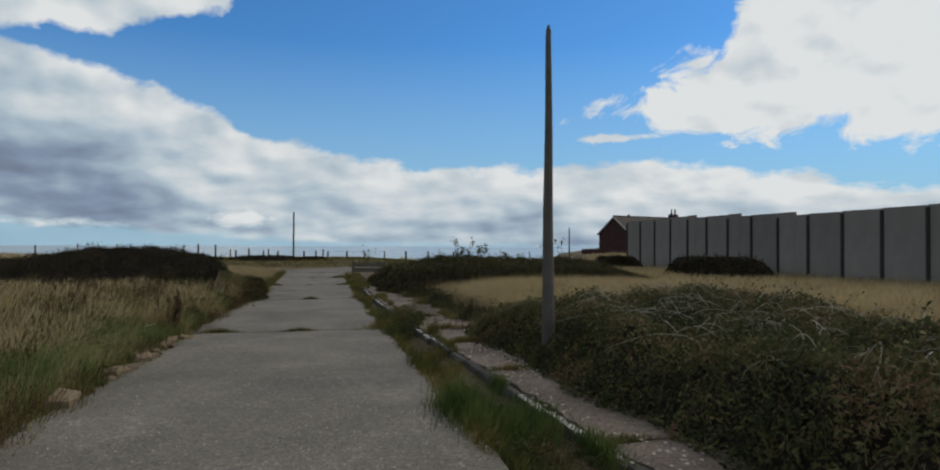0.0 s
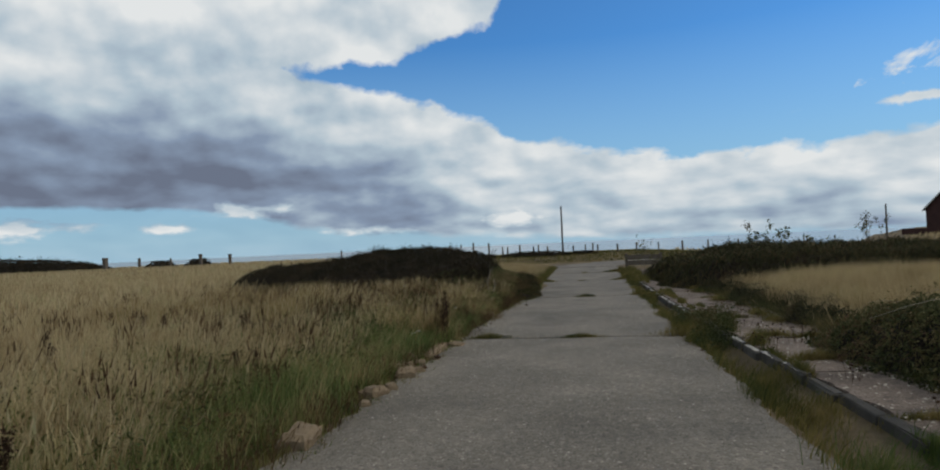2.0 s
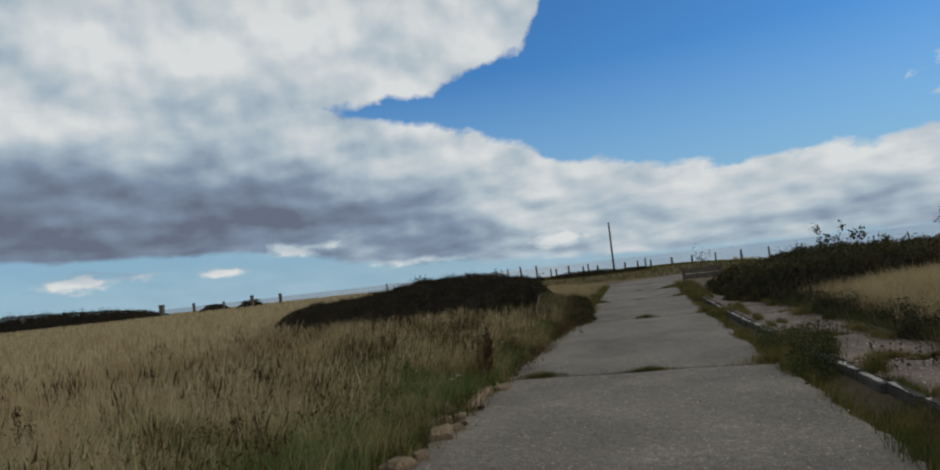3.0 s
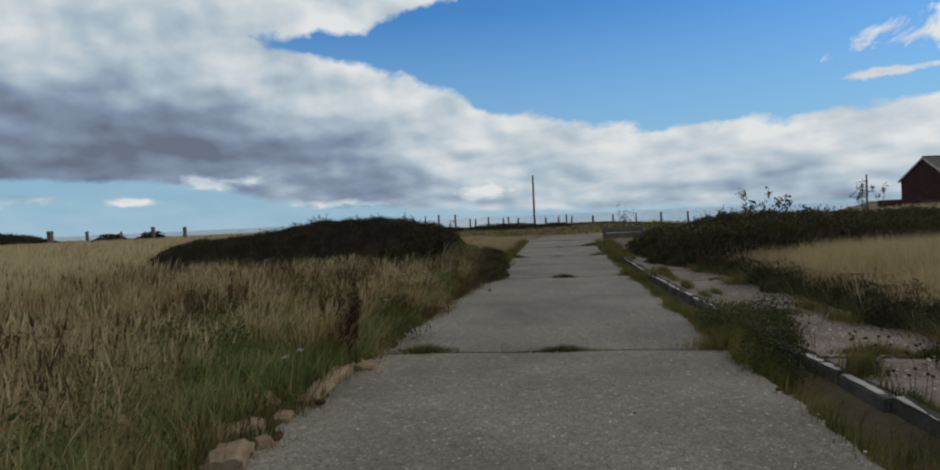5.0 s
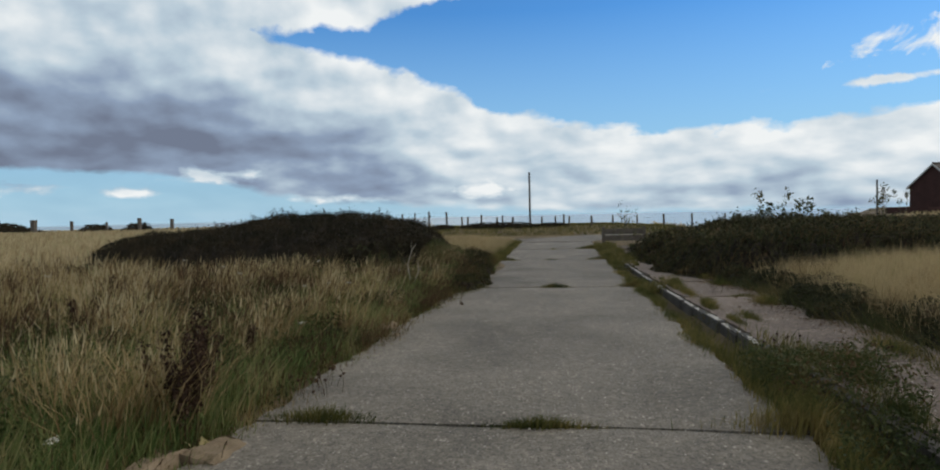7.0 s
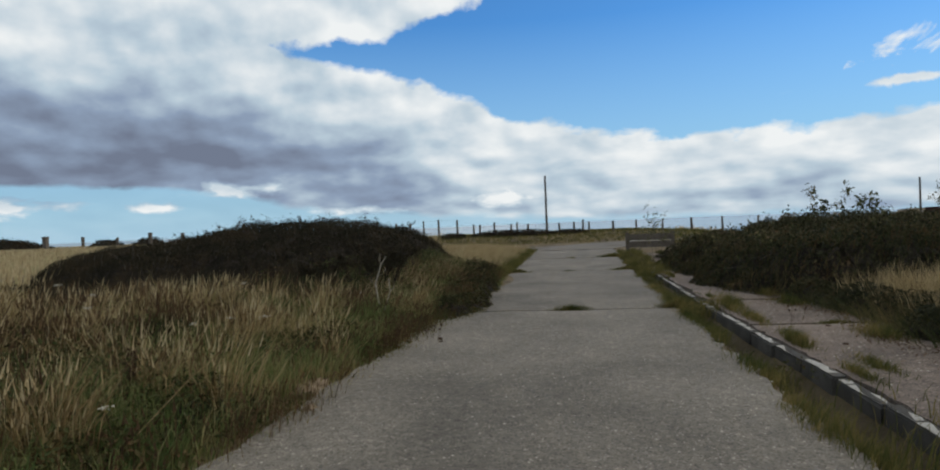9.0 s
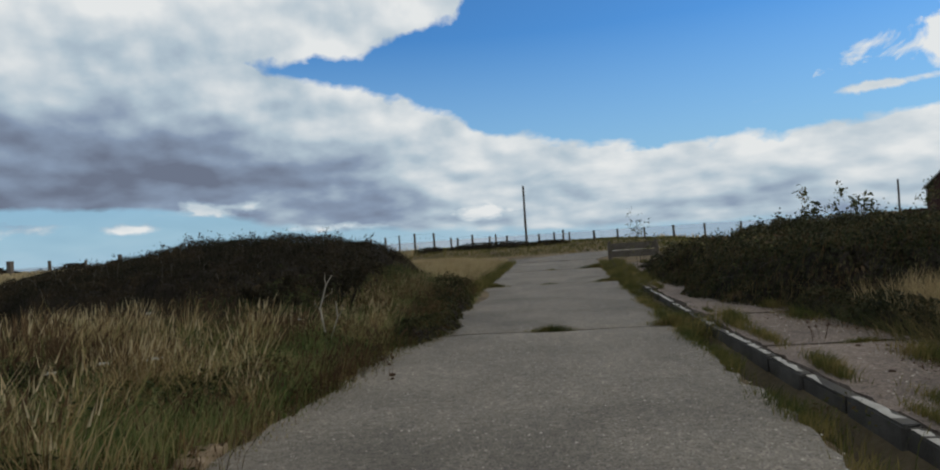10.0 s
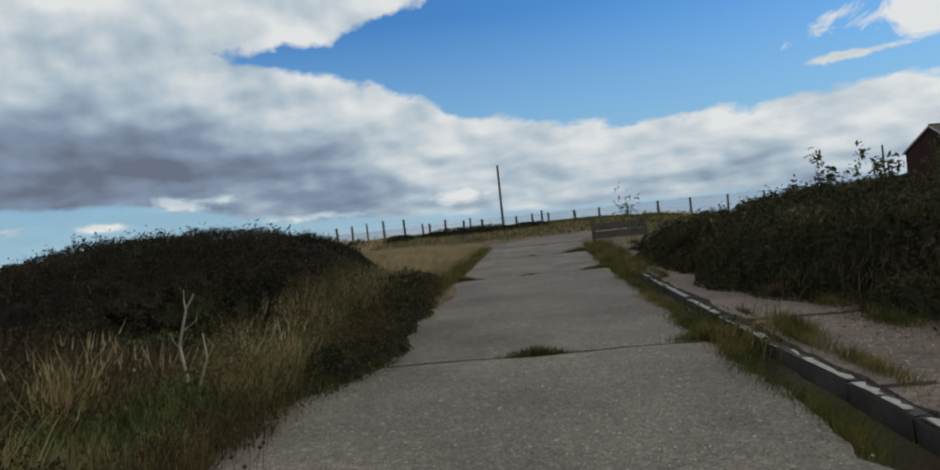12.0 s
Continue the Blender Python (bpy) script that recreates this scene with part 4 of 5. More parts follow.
def build_meadow():
    rng = np.random.default_rng(5)
    no_bush = lambda x, y: 1.0 * (thicket_left(x, y) < 0.12)
    mixed = lambda x, y: smooth(9.0, 13.5, y + 0.9 * wave(x, y)) * smooth(-14, -9, x)
    edge = track_edge
    # tall dry grass of the near field
    x, y = scatter(rng, 70000, -15, -2.2, -5, 22, lambda a, b: no_bush(a, b) * smooth(edge(b) - 0.9, edge(b) - 3.0, a) * patchy(a, b) * (0.45 + 0.55 * smooth(-14, -5, a)) * (1 - 0.93 * mixed(a, b)))
    near = blades(rng, x, y, land_z(x, y), np.interp(x, [-8, -4.5, -2.6], [0.55, 0.58, 0.42]), np.full(len(x), 0.011), 0.5)
    cx, cy = scatter(rng, 4200, -14, -2.4, -5, 24, lambda a, b: no_bush(a, b) * smooth(edge(b) - 0.7, edge(b) - 2.5, a) * (1 - 0.93 * mixed(a, b)))
    tuss = tussocks(rng, cx, cy, 46, 0.13, 0.64, 0.012)
    cx, cy = scatter(rng, 720, -11, -2.3, 11, 23.5, lambda a, b: no_bush(a, b) * smooth(edge(b) - 0.3, edge(b) - 0.8, a) * (0.25 + 0.75 * smooth(22, 20, b)) * (0.10 + 0.90 * np.clip(0.02 + wave(a * 1.9 + 5, b * 1.9) * 2.4, 0, 1)))
    build_grass("verge_tussocks", "golden-brown grass tussocks among dark weeds", [tussocks(rng, cx, cy, 80, 0.10, 0.80, 0.012, 0.7)], GOLDEN)
    x, y = scatter(rng, 26000, -13, -2.4, -5, 24, lambda a, b: no_bush(a, b) * smooth(edge(b) - 0.7, edge(b) - 2.0, a) * patchy(a, b) * (1 - 0.9 * mixed(a, b)))
    k = rng.integers(0, len(cx), 5200)
    x, y = np.r_[x, cx[k] + rng.normal(0, 0.13, 5200)], np.r_[y, cy[k] + rng.normal(0, 0.13, 5200)]
    ears = blades(rng, x, y, land_z(x, y), np.full(len(x), 0.74), np.full(len(x), 0.005), 0.32, head=3.2)
    x, y = scatter(rng, 55000, -60, -10, 0, 60, lambda a, b: no_bush(a, b) * smooth(-8, -16, a - 0.25 * np.maximum(0, b - 22)))
    far = blades(rng, x, y, land_z(x, y), np.full(len(x), 0.6), np.full(len(x), 0.045), 0.4)
    x, y = scatter(rng, 32000, -170, -20, 50, 136)
    far2 = blades(rng, x, y, land_z(x, y), np.full(len(x), 0.65), np.full(len(x), 0.16), 0.5)
    build_grass("meadow_grass", "tall pale dry grass bending in the wind", [near, tuss, ears, far, far2], STRAW)
    x, y = scatter(rng, 50000, -3.4, -1.4, -4, 40, lambda a, b: smooth(edge(b) + 0.16, edge(b) - 0.05, a) * smooth(edge(b) - 1.3, edge(b) - 0.3, a) * patchy(a - 4, b + 6, 1.1, 0.15))
    e1 = blades(rng, x, y, land_z(x, y) + 0.03, 0.10 + 0.26 * smooth(0.0, 0.6, edge(y) - x) * patchy(x, y, 1.3, 0.3), np.full(len(x), 0.009), 0.7)
    build_grass("edge_grass", "short yellowing grass creeping over the slab edge", [e1], YELLOWING)
    # pale grass between the mound and the track
    x, y = scatter(rng, 60000, -9, -2.1, 22, 47, lambda a, b: no_bush(a, b) * smooth(-2.3, -2.9, a) * (0.3 + 0.7 * smooth(26, 29, b)))
    build_grass("verge_dry_grass", "dry tussocky grass beside the track", [blades(rng, x, y, land_z(x, y), np.full(len(x), 0.46), np.full(len(x), 0.012), 0.5)], FIELD_STRAW)
    # green growth along the edge
    x, y = scatter(rng, 95000, -5.2, -1.75, -5, 30, lambda a, b: smooth(edge(b) + 0.25, edge(b) - 0.15, a) * smooth(edge(b) - 2.8, edge(b) - 0.8, a) * patchy(a, b, 0.9, 0.3))
    g1 = blades(rng, x, y, land_z(x, y), 0.12 + 0.42 * smooth(-1.95, -2.9, x) * (0.45 + 0.55 * patchy(x, y, 0.9, 0.0)), np.full(len(x), 0.011), 0.5)
    x, y = scatter(rng, 40000, -4, -1.8, 24, 47, lambda a, b: smooth(-1.9, -2.2, a) * smooth(-3.6, -2.4, a))
    g2 = blades(rng, x, y, land_z(x, y), np.full(len(x), 0.3), np.full(len(x), 0.011), 0.45)
    x, y = scatter(rng, 60000, -9, -2.2, 0, 24, lambda a, b: no_bush(a, b) * patchy(a - 2, b, 0.45, 0.0) ** 2 * (0.25 + 0.75 * mixed(a, b) + 0.5 * smooth(-5.5, -3, a)))
    ux, uy = scatter(rng, 90000, -9.5, -2.3, -4, 23, lambda a, b: no_bush(a, b) * (0.35 + 0.65 * smooth(-8.5, -4, a)) * patchy(a + 7, b - 3, 0.5, 0.25))
    under = blades(rng, ux, uy, land_z(ux, uy), 0.30 + 0.22 * patchy(ux, uy, 0.8, 0.0) + 0.12 * smooth(9, 5, uy), np.full(len(ux), 0.013), 0.6)
    g3 = blades(rng, x, y, land_z(x, y), np.full(len(x), 0.4), np.full(len(x), 0.010), 0.5)
    build_grass("verge_green_grass", "rank green grass along the edge of the track", [g1, g3, under], GREEN)
    build_grass("far_verge_grass", "yellow-green grass along the distant track edge", [g2], YELLOWING)
    # withered weeds low at the edge and dark seed heads in the field
    x, y = scatter(rng, 30000, -4.6, -1.8, -5, 30, lambda a, b: smooth(edge(b) + 0.2, edge(b) - 0.1, a) * smooth(edge(b) - 2.0, edge(b) - 0.3, a) * patchy(a + 5, b, 0.8, 0.0) ** 2)
    w1 = blades(rng, x, y, land_z(x, y), np.full(len(x), 0.34), np.full(len(x), 0.009), 0.5, head=1.6)
    cx, cy = scatter(rng, 520, -14, -3.0, -2, 22, lambda a, b: no_bush(a, b))
    k = rng.integers(0, len(cx) // 2, 5200)
    x, y = cx[k] + rng.normal(0, 0.11, 5200), cy[k] + rng.normal(0, 0.11, 5200)
    w2 = blades(rng, x, y, land_z(x, y), np.full(len(x), 0.72), np.full(len(x), 0.011), 0.3, head=2.2)
    x, y = scatter(rng, 38000, -11, -2.0, 12.5, 31, lambda a, b: no_bush(a, b) * mixed(a, b) * smooth(edge(b) + 0.05, edge(b) - 0.4, a) * patchy(a + 1, b + 4, 0.7, 0.15) * smooth(-8, -4.5, a - 0.5 * (b - 24) * (b > 24)))
    w3 = blades(rng, x, y, land_z(x, y), 0.22 + 0.34 * patchy(x, y, 0.9), np.full(len(x), 0.011), 0.5, head=1.8)
    x, y = scatter(rng, 26000, -14, -3.2, 15.5, 22, lambda a, b: patchy(a + 2, b, 1.0, 0.0) ** 2 * smooth(15.5, 18, b + 0.25 * a + 2.0) * smooth(-14, -11, a))
    w4 = blades(rng, x, y, land_z(x, y), 0.35 + 0.3 * patchy(x, y, 0.9), np.full(len(x), 0.012), 0.5, head=2.0)
    w1 = joined([w1, w3, w4])
    build_grass("withered_weeds", "brown withered weeds standing among the grass", [w1, w2], RUSTY)


def build_right_grass():
    rng = np.random.default_rng(6)
    clear = lambda x, y: 1.0 * ((thicket_right(x, y) < 0.15) & (thicket_near(x, y) < 0.15) & (thicket_wall(x, y) < 0.3))
    x, y = scatter(rng, 75000, 4.6, 14, 9, 26, lambda a, b: clear(a, b) * smooth(4.6, 5.8, a + 0.3 * wave(a, b)))
    near = blades(rng, x, y, land_z(x, y), np.full(len(x), 0.62), np.full(len(x), 0.011), 0.4, wind=(-0.5, 0))
    cx, cy = scatter(rng, 900, 4.5, 11, 9.5, 23, lambda a, b: clear(a, b) * smooth(4.5, 5.4, a + 0.3 * wave(a, b)))
    tall = tussocks(rng, cx, cy, 30, 0.12, 0.72, 0.012)
    x, y = scatter(rng, 60000, 8, 27, -4, 40, clear)
    far = blades(rng, x, y, land_z(x, y), np.full(len(x), 0.5), np.full(len(x), 0.03), 0.4)
    x, y = scatter(rng, 16000, 10, 70, 44, 100)
    far2 = blades(rng, x, y, land_z(x, y), np.full(len(x), 0.5), np.full(len(x), 0.1), 0.5)
    build_grass("field_grass", "pale golden dry grass leaning with the wind", [near, tall, far, far2], FIELD_STRAW)
    x, y = scatter(rng, 60000, 4.1, 7.2, 9, 28, lambda a, b: clear(a, b) * smooth(4.0, 4.5, a + 0.2 * wave(a * 2, b * 1.3)) * smooth(7.2, 5.2, a) * (0.25 + 0.75 * smooth(13, 10.5, b)))
    g = blades(rng, x, y, land_z(x, y), np.full(len(x), 0.42), np.full(len(x), 0.011), 0.7, wind=(-0.8, 0))
    build_grass("field_green_grass", "dark green grass creeping over the footway edge", [g], DULL)
    # far bank before the fence
    x, y = scatter(rng, 24000, -16, 14, 48, 66, lambda a, b: 1.0 - smooth(-5.0, -4.0, a) * smooth(5.6, 4.6, a) * smooth(53.4, 53.0, b))
    b1 = blades(rng, x, y, land_z(x, y), np.full(len(x), 0.22), np.full(len(x), 0.045), 0.5)
    build_grass("bank_grass", "short yellow-green grass on the bank by the fence", [b1], YELLOWING)


def build_gutter_weeds():
    rng = np.random.default_rng(7)
    # strip between slabs and kerb: alternating thick and bare
    def keep(a, b):
        k = np.interp(b, [-4, 44], [3.05, 2.7])
        thick = np.clip(0.35 + 0.9 * np.sin(b * 0.83 + 0.6) * np.sin(b * 0.31 + 1.0) + 0.3 * np.sin(b * 2.9), 0.04, 1)
        thick = np.where(b > 15.5, thick * 0.75 - 0.02, thick * 1.05 + 0.2)
        return thick * smooth(1.95, 2.15, a + 0.1 * np.sin(3 * b)) * smooth(2.72, 2.45, a)
    x, y = scatter(rng, 80000, 1.95, 3.0, -3, 44, keep)
    p1 = blades(rng, x, y, land_z(x, y), np.where(y < 16, 0.25, 0.21), np.full(len(x), 0.009), 0.6)
    x, y = scatter(rng, 44000, 1.85, 2.5, 14.5, 31, lambda a, b: np.exp(-((a - 2.1 - 0.06 * np.sin(2.3 * b)) / 0.1) ** 2) * np.clip(0.45 + 0.8 * np.sin(b * 2.1 + 0.4) * np.sin(b * 0.9), 0.03, 1))
    p1 = joined([p1, blades(rng, x, y, np.maximum(land_z(x, y), road_z(y) - 0.06), np.full(len(x), 0.17), np.full(len(x), 0.009), 0.7)])
    # growth that hides the kerb further along and round the second joint
    x, y = scatter(rng, 42000, 2.2, 3.3, 11.6, 44, lambda a, b: (smooth(29.5, 32.0, b) * 0.8 + np.exp(-((b - 13.6) / 1.5) ** 2) + 0.7 * np.exp(-((b - 22.9) / 0.7) ** 2)) * patchy(a * 2, b, 1.0, 0.1) * smooth(3.3, 2.9, a))
    p2 = blades(rng, x, y, np.where(x > 2.8, road_z(y), np.maximum(land_z(x, y), road_z(y) - 0.1)), 0.2 + 0.1 * patchy(x, y, 1.2), np.full(len(x), 0.010), 0.6)
    # tufts in the joints: centre, length, half depth, height
    tufts = [(0.22, 12.0, 0.48, 0.07, 0.13), (0.20, 22.62, 0.46, 0.07, 0.16), (-0.05, 33.0, 0.42, 0.07, 0.10), (0.0, 40.0, 0.3, 0.08, 0.1), (2.2, 12.1, 0.55, 0.25, 0.34), (2.45, 13.2, 0.3, 0.6, 0.36),
             (-1.55, 12.05, 0.5, 0.12, 0.16), (2.1, 22.7, 0.45, 0.12, 0.26), (2.4, 23.1, 0.25, 0.5, 0.3), (-1.75, 22.7, 0.35, 0.12, 0.14), (1.9, 33.0, 0.6, 0.12, 0.2), (-1.8, 33.0, 0.5, 0.14, 0.2), (1.9, 40.0, 0.8, 0.2, 0.25),
             (2.3, 3.9, 0.42, 0.6, 0.48), (2.5, 3.0, 0.45, 0.7, 0.46), (2.2, 3.5, 0.4, 0.8, 0.42), (2.55, 8.3, 0.25, 0.8, 0.30), (2.58, 6.7, 0.2, 0.7, 0.28), (2.95, 10.6, 0.18, 0.3, 0.35), (3.3, 9.0, 0.5, 0.1, 0.2), (3.4, 11.4, 0.5, 0.12, 0.2), (3.1, 13.5, 0.2, 0.4, 0.3), (3.3, 14.4, 0.6, 0.1, 0.18), (3.2, 17.4, 0.12, 0.5, 0.16), (2.95, 19.0, 0.1, 0.6, 0.2), (2.95, 21.0, 0.12, 0.8, 0.18), (3.0, 22.6, 0.15, 0.7, 0.26), (3.3, 5.9, 0.5, 0.08, 0.14)]
    rnd = random.Random(17)
    for k in range(15):
        y = -4.0 + 3.05 * k
        tufts += [(3.1 + 1.1 * rnd.random(), y + rnd.uniform(-0.05, 0.05), rnd.uniform(0.3, 0.6), 0.09, rnd.uniform(0.1, 0.22) * (1.0 if y < 13 else 0.5)), (4.0, y + rnd.uniform(0.3, 2.5), 0.25, 0.5, 0.22)]
        tufts += [(2.86 + 0.05 * rnd.random(), y + rnd.uniform(0, 3), 0.10, rnd.uniform(0.3, 0.8), rnd.uniform(0.12, 0.24))]
    ps, greens = [p1, p2], []
    for cx, cy, lx, ly, h in tufts:
        n = int(1500 * max(lx, 0.2) * (1 + ly * 2))
        x, y = cx + rng.normal(0, 0.45, n) * lx, cy + rng.normal(0, 0.45, n) * ly
        fall = 1 - 0.6 * np.clip(np.abs(x - cx) / (lx * 1.2), 0, 1)
        z = np.maximum(land_z(x, y), np.where(x < 2.2, road_z(y) - 0.02, -9))
        z = np.where(x > 2.85, road_z(y) + 0.0, z)
        (greens if cy < 6 and cx < 3 else ps).append(blades(rng, x, y, z, h * fall, np.full(n, 0.008), 0.6))
    build_grass("joint_weeds", "tufts of grass and weeds growing in concrete joints", ps, YELLOWING)
    build_grass("green_clump", "deep green grass clump beside the kerb", greens, LUSH)


build_meadow()
build_right_grass()
build_gutter_weeds()


# ---- skyline hedge and far scrub ----
def hedge_far(x, y):
    ends = np.interp(x, [-150, -145, -133, -120, -108, -100, -94, -93.5, -84.5, -83, -81, -80, -76, -74.5, -73, -72.6], [0, 3.2, 3.9, 3.3, 2.8, 2.0, 0.5, 0, 0, 1.5, 1.5, 0, 0, 1.6, 1.6, 0])
    return ends * smooth(4.0, 1.5, np.abs(y - 112)) * (0.85 + 0.2 * lump(x, y, 0.5))


build_thicket("hedge", hedge_far, -150, -72, 107, 117, 0.6, 26000, 0.22, SCRUB, "dark distant hedge on the skyline beyond the field", 15)


def fence_scrub(x, y):
    m = smooth(1.0, 0.4, np.sqrt(((x + 4.5) / 4.2) ** 2 + ((y - 59.2) / 0.8) ** 2)) * 0.45 + smooth(1.0, 0.4, np.sqrt(((x + 0.2) / 1.6) ** 2 + ((y - 59.5) / 0.7) ** 2)) * 0.3
    return np.maximum(m, smooth(1.0, 0.5, np.sqrt(((x + 9.2) / 1.3) ** 2 + ((y - 59) / 0.7) ** 2)) * 0.35)


build_thicket("fence_scrub", fence_scrub, -11, 2, 58, 61, 0.12, 16000, 0.06, SCRUB, "low dark scrub growing along the fence foot", 16)


# ---- stones along the edge ----
def build_stone(x, y, lx, ly, h, turn, seed):
    rnd = random.Random(seed)
    bm = bmesh.new()
    h *= 0.75
    box(bm, -lx / 2, lx / 2, -ly / 2, ly / 2, -0.08, h, 0.0)
    bmesh.ops.subdivide_edges(bm, edges=bm.edges[:], cuts=5, use_grid_fill=True)
    off = Vector((seed * 3.1, seed * 1.7, 0))
    for v in bm.verts:
        n = noise.noise_vector(v.co * 7 + off)
        v.co += n * 0.035 * min(1.0, ly * 2)
        edge = max(abs(v.co.x) / (lx / 2), abs(v.co.y) / (ly / 2))
        if v.co.z > h * 0.7 and edge > 0.8:
            v.co.z -= 0.035 + 0.03 * rnd.random()
    bmesh.ops.triangulate(bm, faces=bm.faces[:])
    ob = part("edge_stone", bm, SANDSTONE)
    ob.location = (x, y, float(road_z(y)) - 0.03)
    ob.rotation_euler = (rnd.uniform(-0.12, 0.12), rnd.uniform(-0.15, 0.15), radians(turn))
    tagged(ob, "broken tan sandstone block lying in grass by the track", "stone", "edge stones")


for k, st in enumerate([(-2.12, 5.05, 0.26, 0.44, 0.2, 5), (-2.12, 7.0, 0.22, 0.3, 0.16, -20), (-2.02, 7.35, 0.15, 0.2, 0.12, 30), (-2.08, 8.2, 0.26, 0.36, 0.17, 15), (-2.0, 8.55, 0.14, 0.18, 0.1, 40), (-2.35, 8.75, 0.2, 0.5, 0.15, -20),
                        (-2.15, 9.2, 0.16, 0.24, 0.1, 10), (-2.45, 9.5, 0.22, 0.3, 0.2, 50), (-2.22, 10.45, 0.2, 1.35, 0.11, 3), (-2.0, 9.62, 0.1, 0.12, 0.07, 0), (-2.0, 11.3, 0.3, 0.5, 0.07, -10),
                        (-2.05, 6.5, 0.12, 0.16, 0.08, 20), (-2.25, 16.6, 0.22, 0.5, 0.12, 8), (-1.95, 15.9, 0.1, 0.13, 0.07, 0)]):
    build_stone(*st, k + 2)


# ---- single plants ----
DARKSEED = leafy("dark_seed", [(0.0, (0.022, 0.014, 0.010)), (0.5, (0.046, 0.027, 0.018)), (1.0, (0.08, 0.05, 0.03))], through=0.1, patch=1.5)


def build_dock(x, y, h, stems, seed, label="tall rust-brown withered dock with seeded stems"):
    rnd, rng = random.Random(seed), np.random.default_rng(seed)
    z = float(land_z(x, y))
    dock = empty("dock_plant", (x, y, z), label, "plant", "withered docks")
    for k in range(stems):
        bm = bmesh.new()
        a, r = rnd.uniform(0, 6.28), rnd.uniform(0.02, 0.16)
        bx, by = r * math.cos(a), r * math.sin(a)
        hh, lean = h * rnd.uniform(0.65, 1.05), rnd.uniform(0.05, 0.22)
        pts = [(bx + lean * math.cos(a) * s * hh, by + lean * math.sin(a) * s * hh, -0.03 + hh * s) for s in (0, 0.3, 0.6, 1.0)]
        tube(bm, pts, [0.007, 0.006, 0.005, 0.002], 5)
        part("stem", bm, RUSTY, dock)
        n = 190
        s = rng.uniform(0.4, 1.02, n)
        p = np.stack([bx + lean * np.cos(a) * s * hh, by + lean * np.sin(a) * s * hh, hh * s], 1) + rng.normal(0, 0.022, (n, 3))
        fast_tris("seed_head", *leaves(rng, p, 0.022, 0.2), DARKSEED, dock)
    n = 60
    p = rng.normal(0, 0.12, (n, 3))
    p[:, 2] = np.abs(p[:, 2]) + 0.02
    fast_tris("basal_leaves", *leaves(rng, p, 0.075, 0.3), GREEN, dock)


build_dock(-2.38, 11.45, 0.95, 11, 31)
build_dock(-2.6, 11.9, 0.75, 6, 32)
for k, (x, y, h, n) in enumerate([(-3.9, 7.3, 0.8, 4), (-5.2, 9.8, 0.85, 5), (-6.4, 7.0, 0.85, 5), (-7.6, 10.5, 0.9, 5), (-4.8, 13.4, 0.8, 5), (-2.3, 2.6, 0.6, 6), (-3.4, 3.2, 0.7, 4), (-5.8, 4.6, 0.85, 5), (-8.8, 6.8, 0.9, 5), (-9.6, 12.2, 0.9, 4), (-3.3, 15.6, 0.75, 5), (-6.1, 15.5, 0.85, 4), (-3.0, 13.6, 0.6, 4)]):
    build_dock(x, y, h * 0.82, max(2, n - 2), 40 + k, "dark withered weed standing in dry grass")


def build_branching(name, x, y, h, seed, mat, label, category, leaf=0, leaf_size=0.05, leaf_mat=None, levels=3, r0=0.016, spread=0.5, trunks=1, base=None, leaf_low=0.35):
    """A small woody plant: trunks that fork, with leaves on the outer branches."""
    rnd, rng = random.Random(seed), np.random.default_rng(seed)
    z = float(land_z(x, y)) if base is None else base
    top = empty(name, (x, y, z), label, category)
    tips = []

    def grow(bm, p, way, length, r, level):
        pts, rad = [tuple(p)], [r]
        q, d = Vector(p), Vector(way)
        for s in range(4):
            d = (d + Vector((rnd.uniform(-1, 1), rnd.uniform(-1, 1), rnd.uniform(-0.3, 0.6))) * 0.16).normalized()
            q = q + d * length / 4
            pts.append(tuple(q))
            rad.append(r * (1 - 0.14 * (s + 1)))
            if level < levels and s >= 1 and rnd.random() < 0.75:
                side = Vector((rnd.uniform(-1, 1), rnd.uniform(-1, 1), rnd.uniform(0.0, 0.8))).normalized()
                grow(bm, q, (d + side * spread * 1.6).normalized(), length * rnd.uniform(0.45, 0.7), rad[-1] * 0.62, level + 1)
            if level >= 1 or s >= 2:
                tips.append(tuple(q))
        tube(bm, pts, rad, 5 if level else 7)

    for k in range(trunks):
        bm = bmesh.new()
        a = rnd.uniform(0, 6.28)
        o = 0.0 if trunks == 1 else 0.12
        way = Vector((spread * 0.7 * math.cos(a), spread * 0.7 * math.sin(a), 1)).normalized()
        grow(bm, Vector((o * math.cos(a), o * math.sin(a), -0.05)), way, h * rnd.uniform(0.75, 0.95), r0 * rnd.uniform(0.8, 1.1), 0)
        part("stem", bm, mat, top)
    if leaf:
        tp = np.array([t for t in tips if t[2] > h * leaf_low])
        p = tp[rng.integers(0, len(tp), leaf)] + rng.normal(0, leaf_size * 0.9, (leaf, 3))
        fast_tris("leaves", *leaves(rng, p, leaf_size, 0.3), leaf_mat or BRAMBLE, top)
    return top


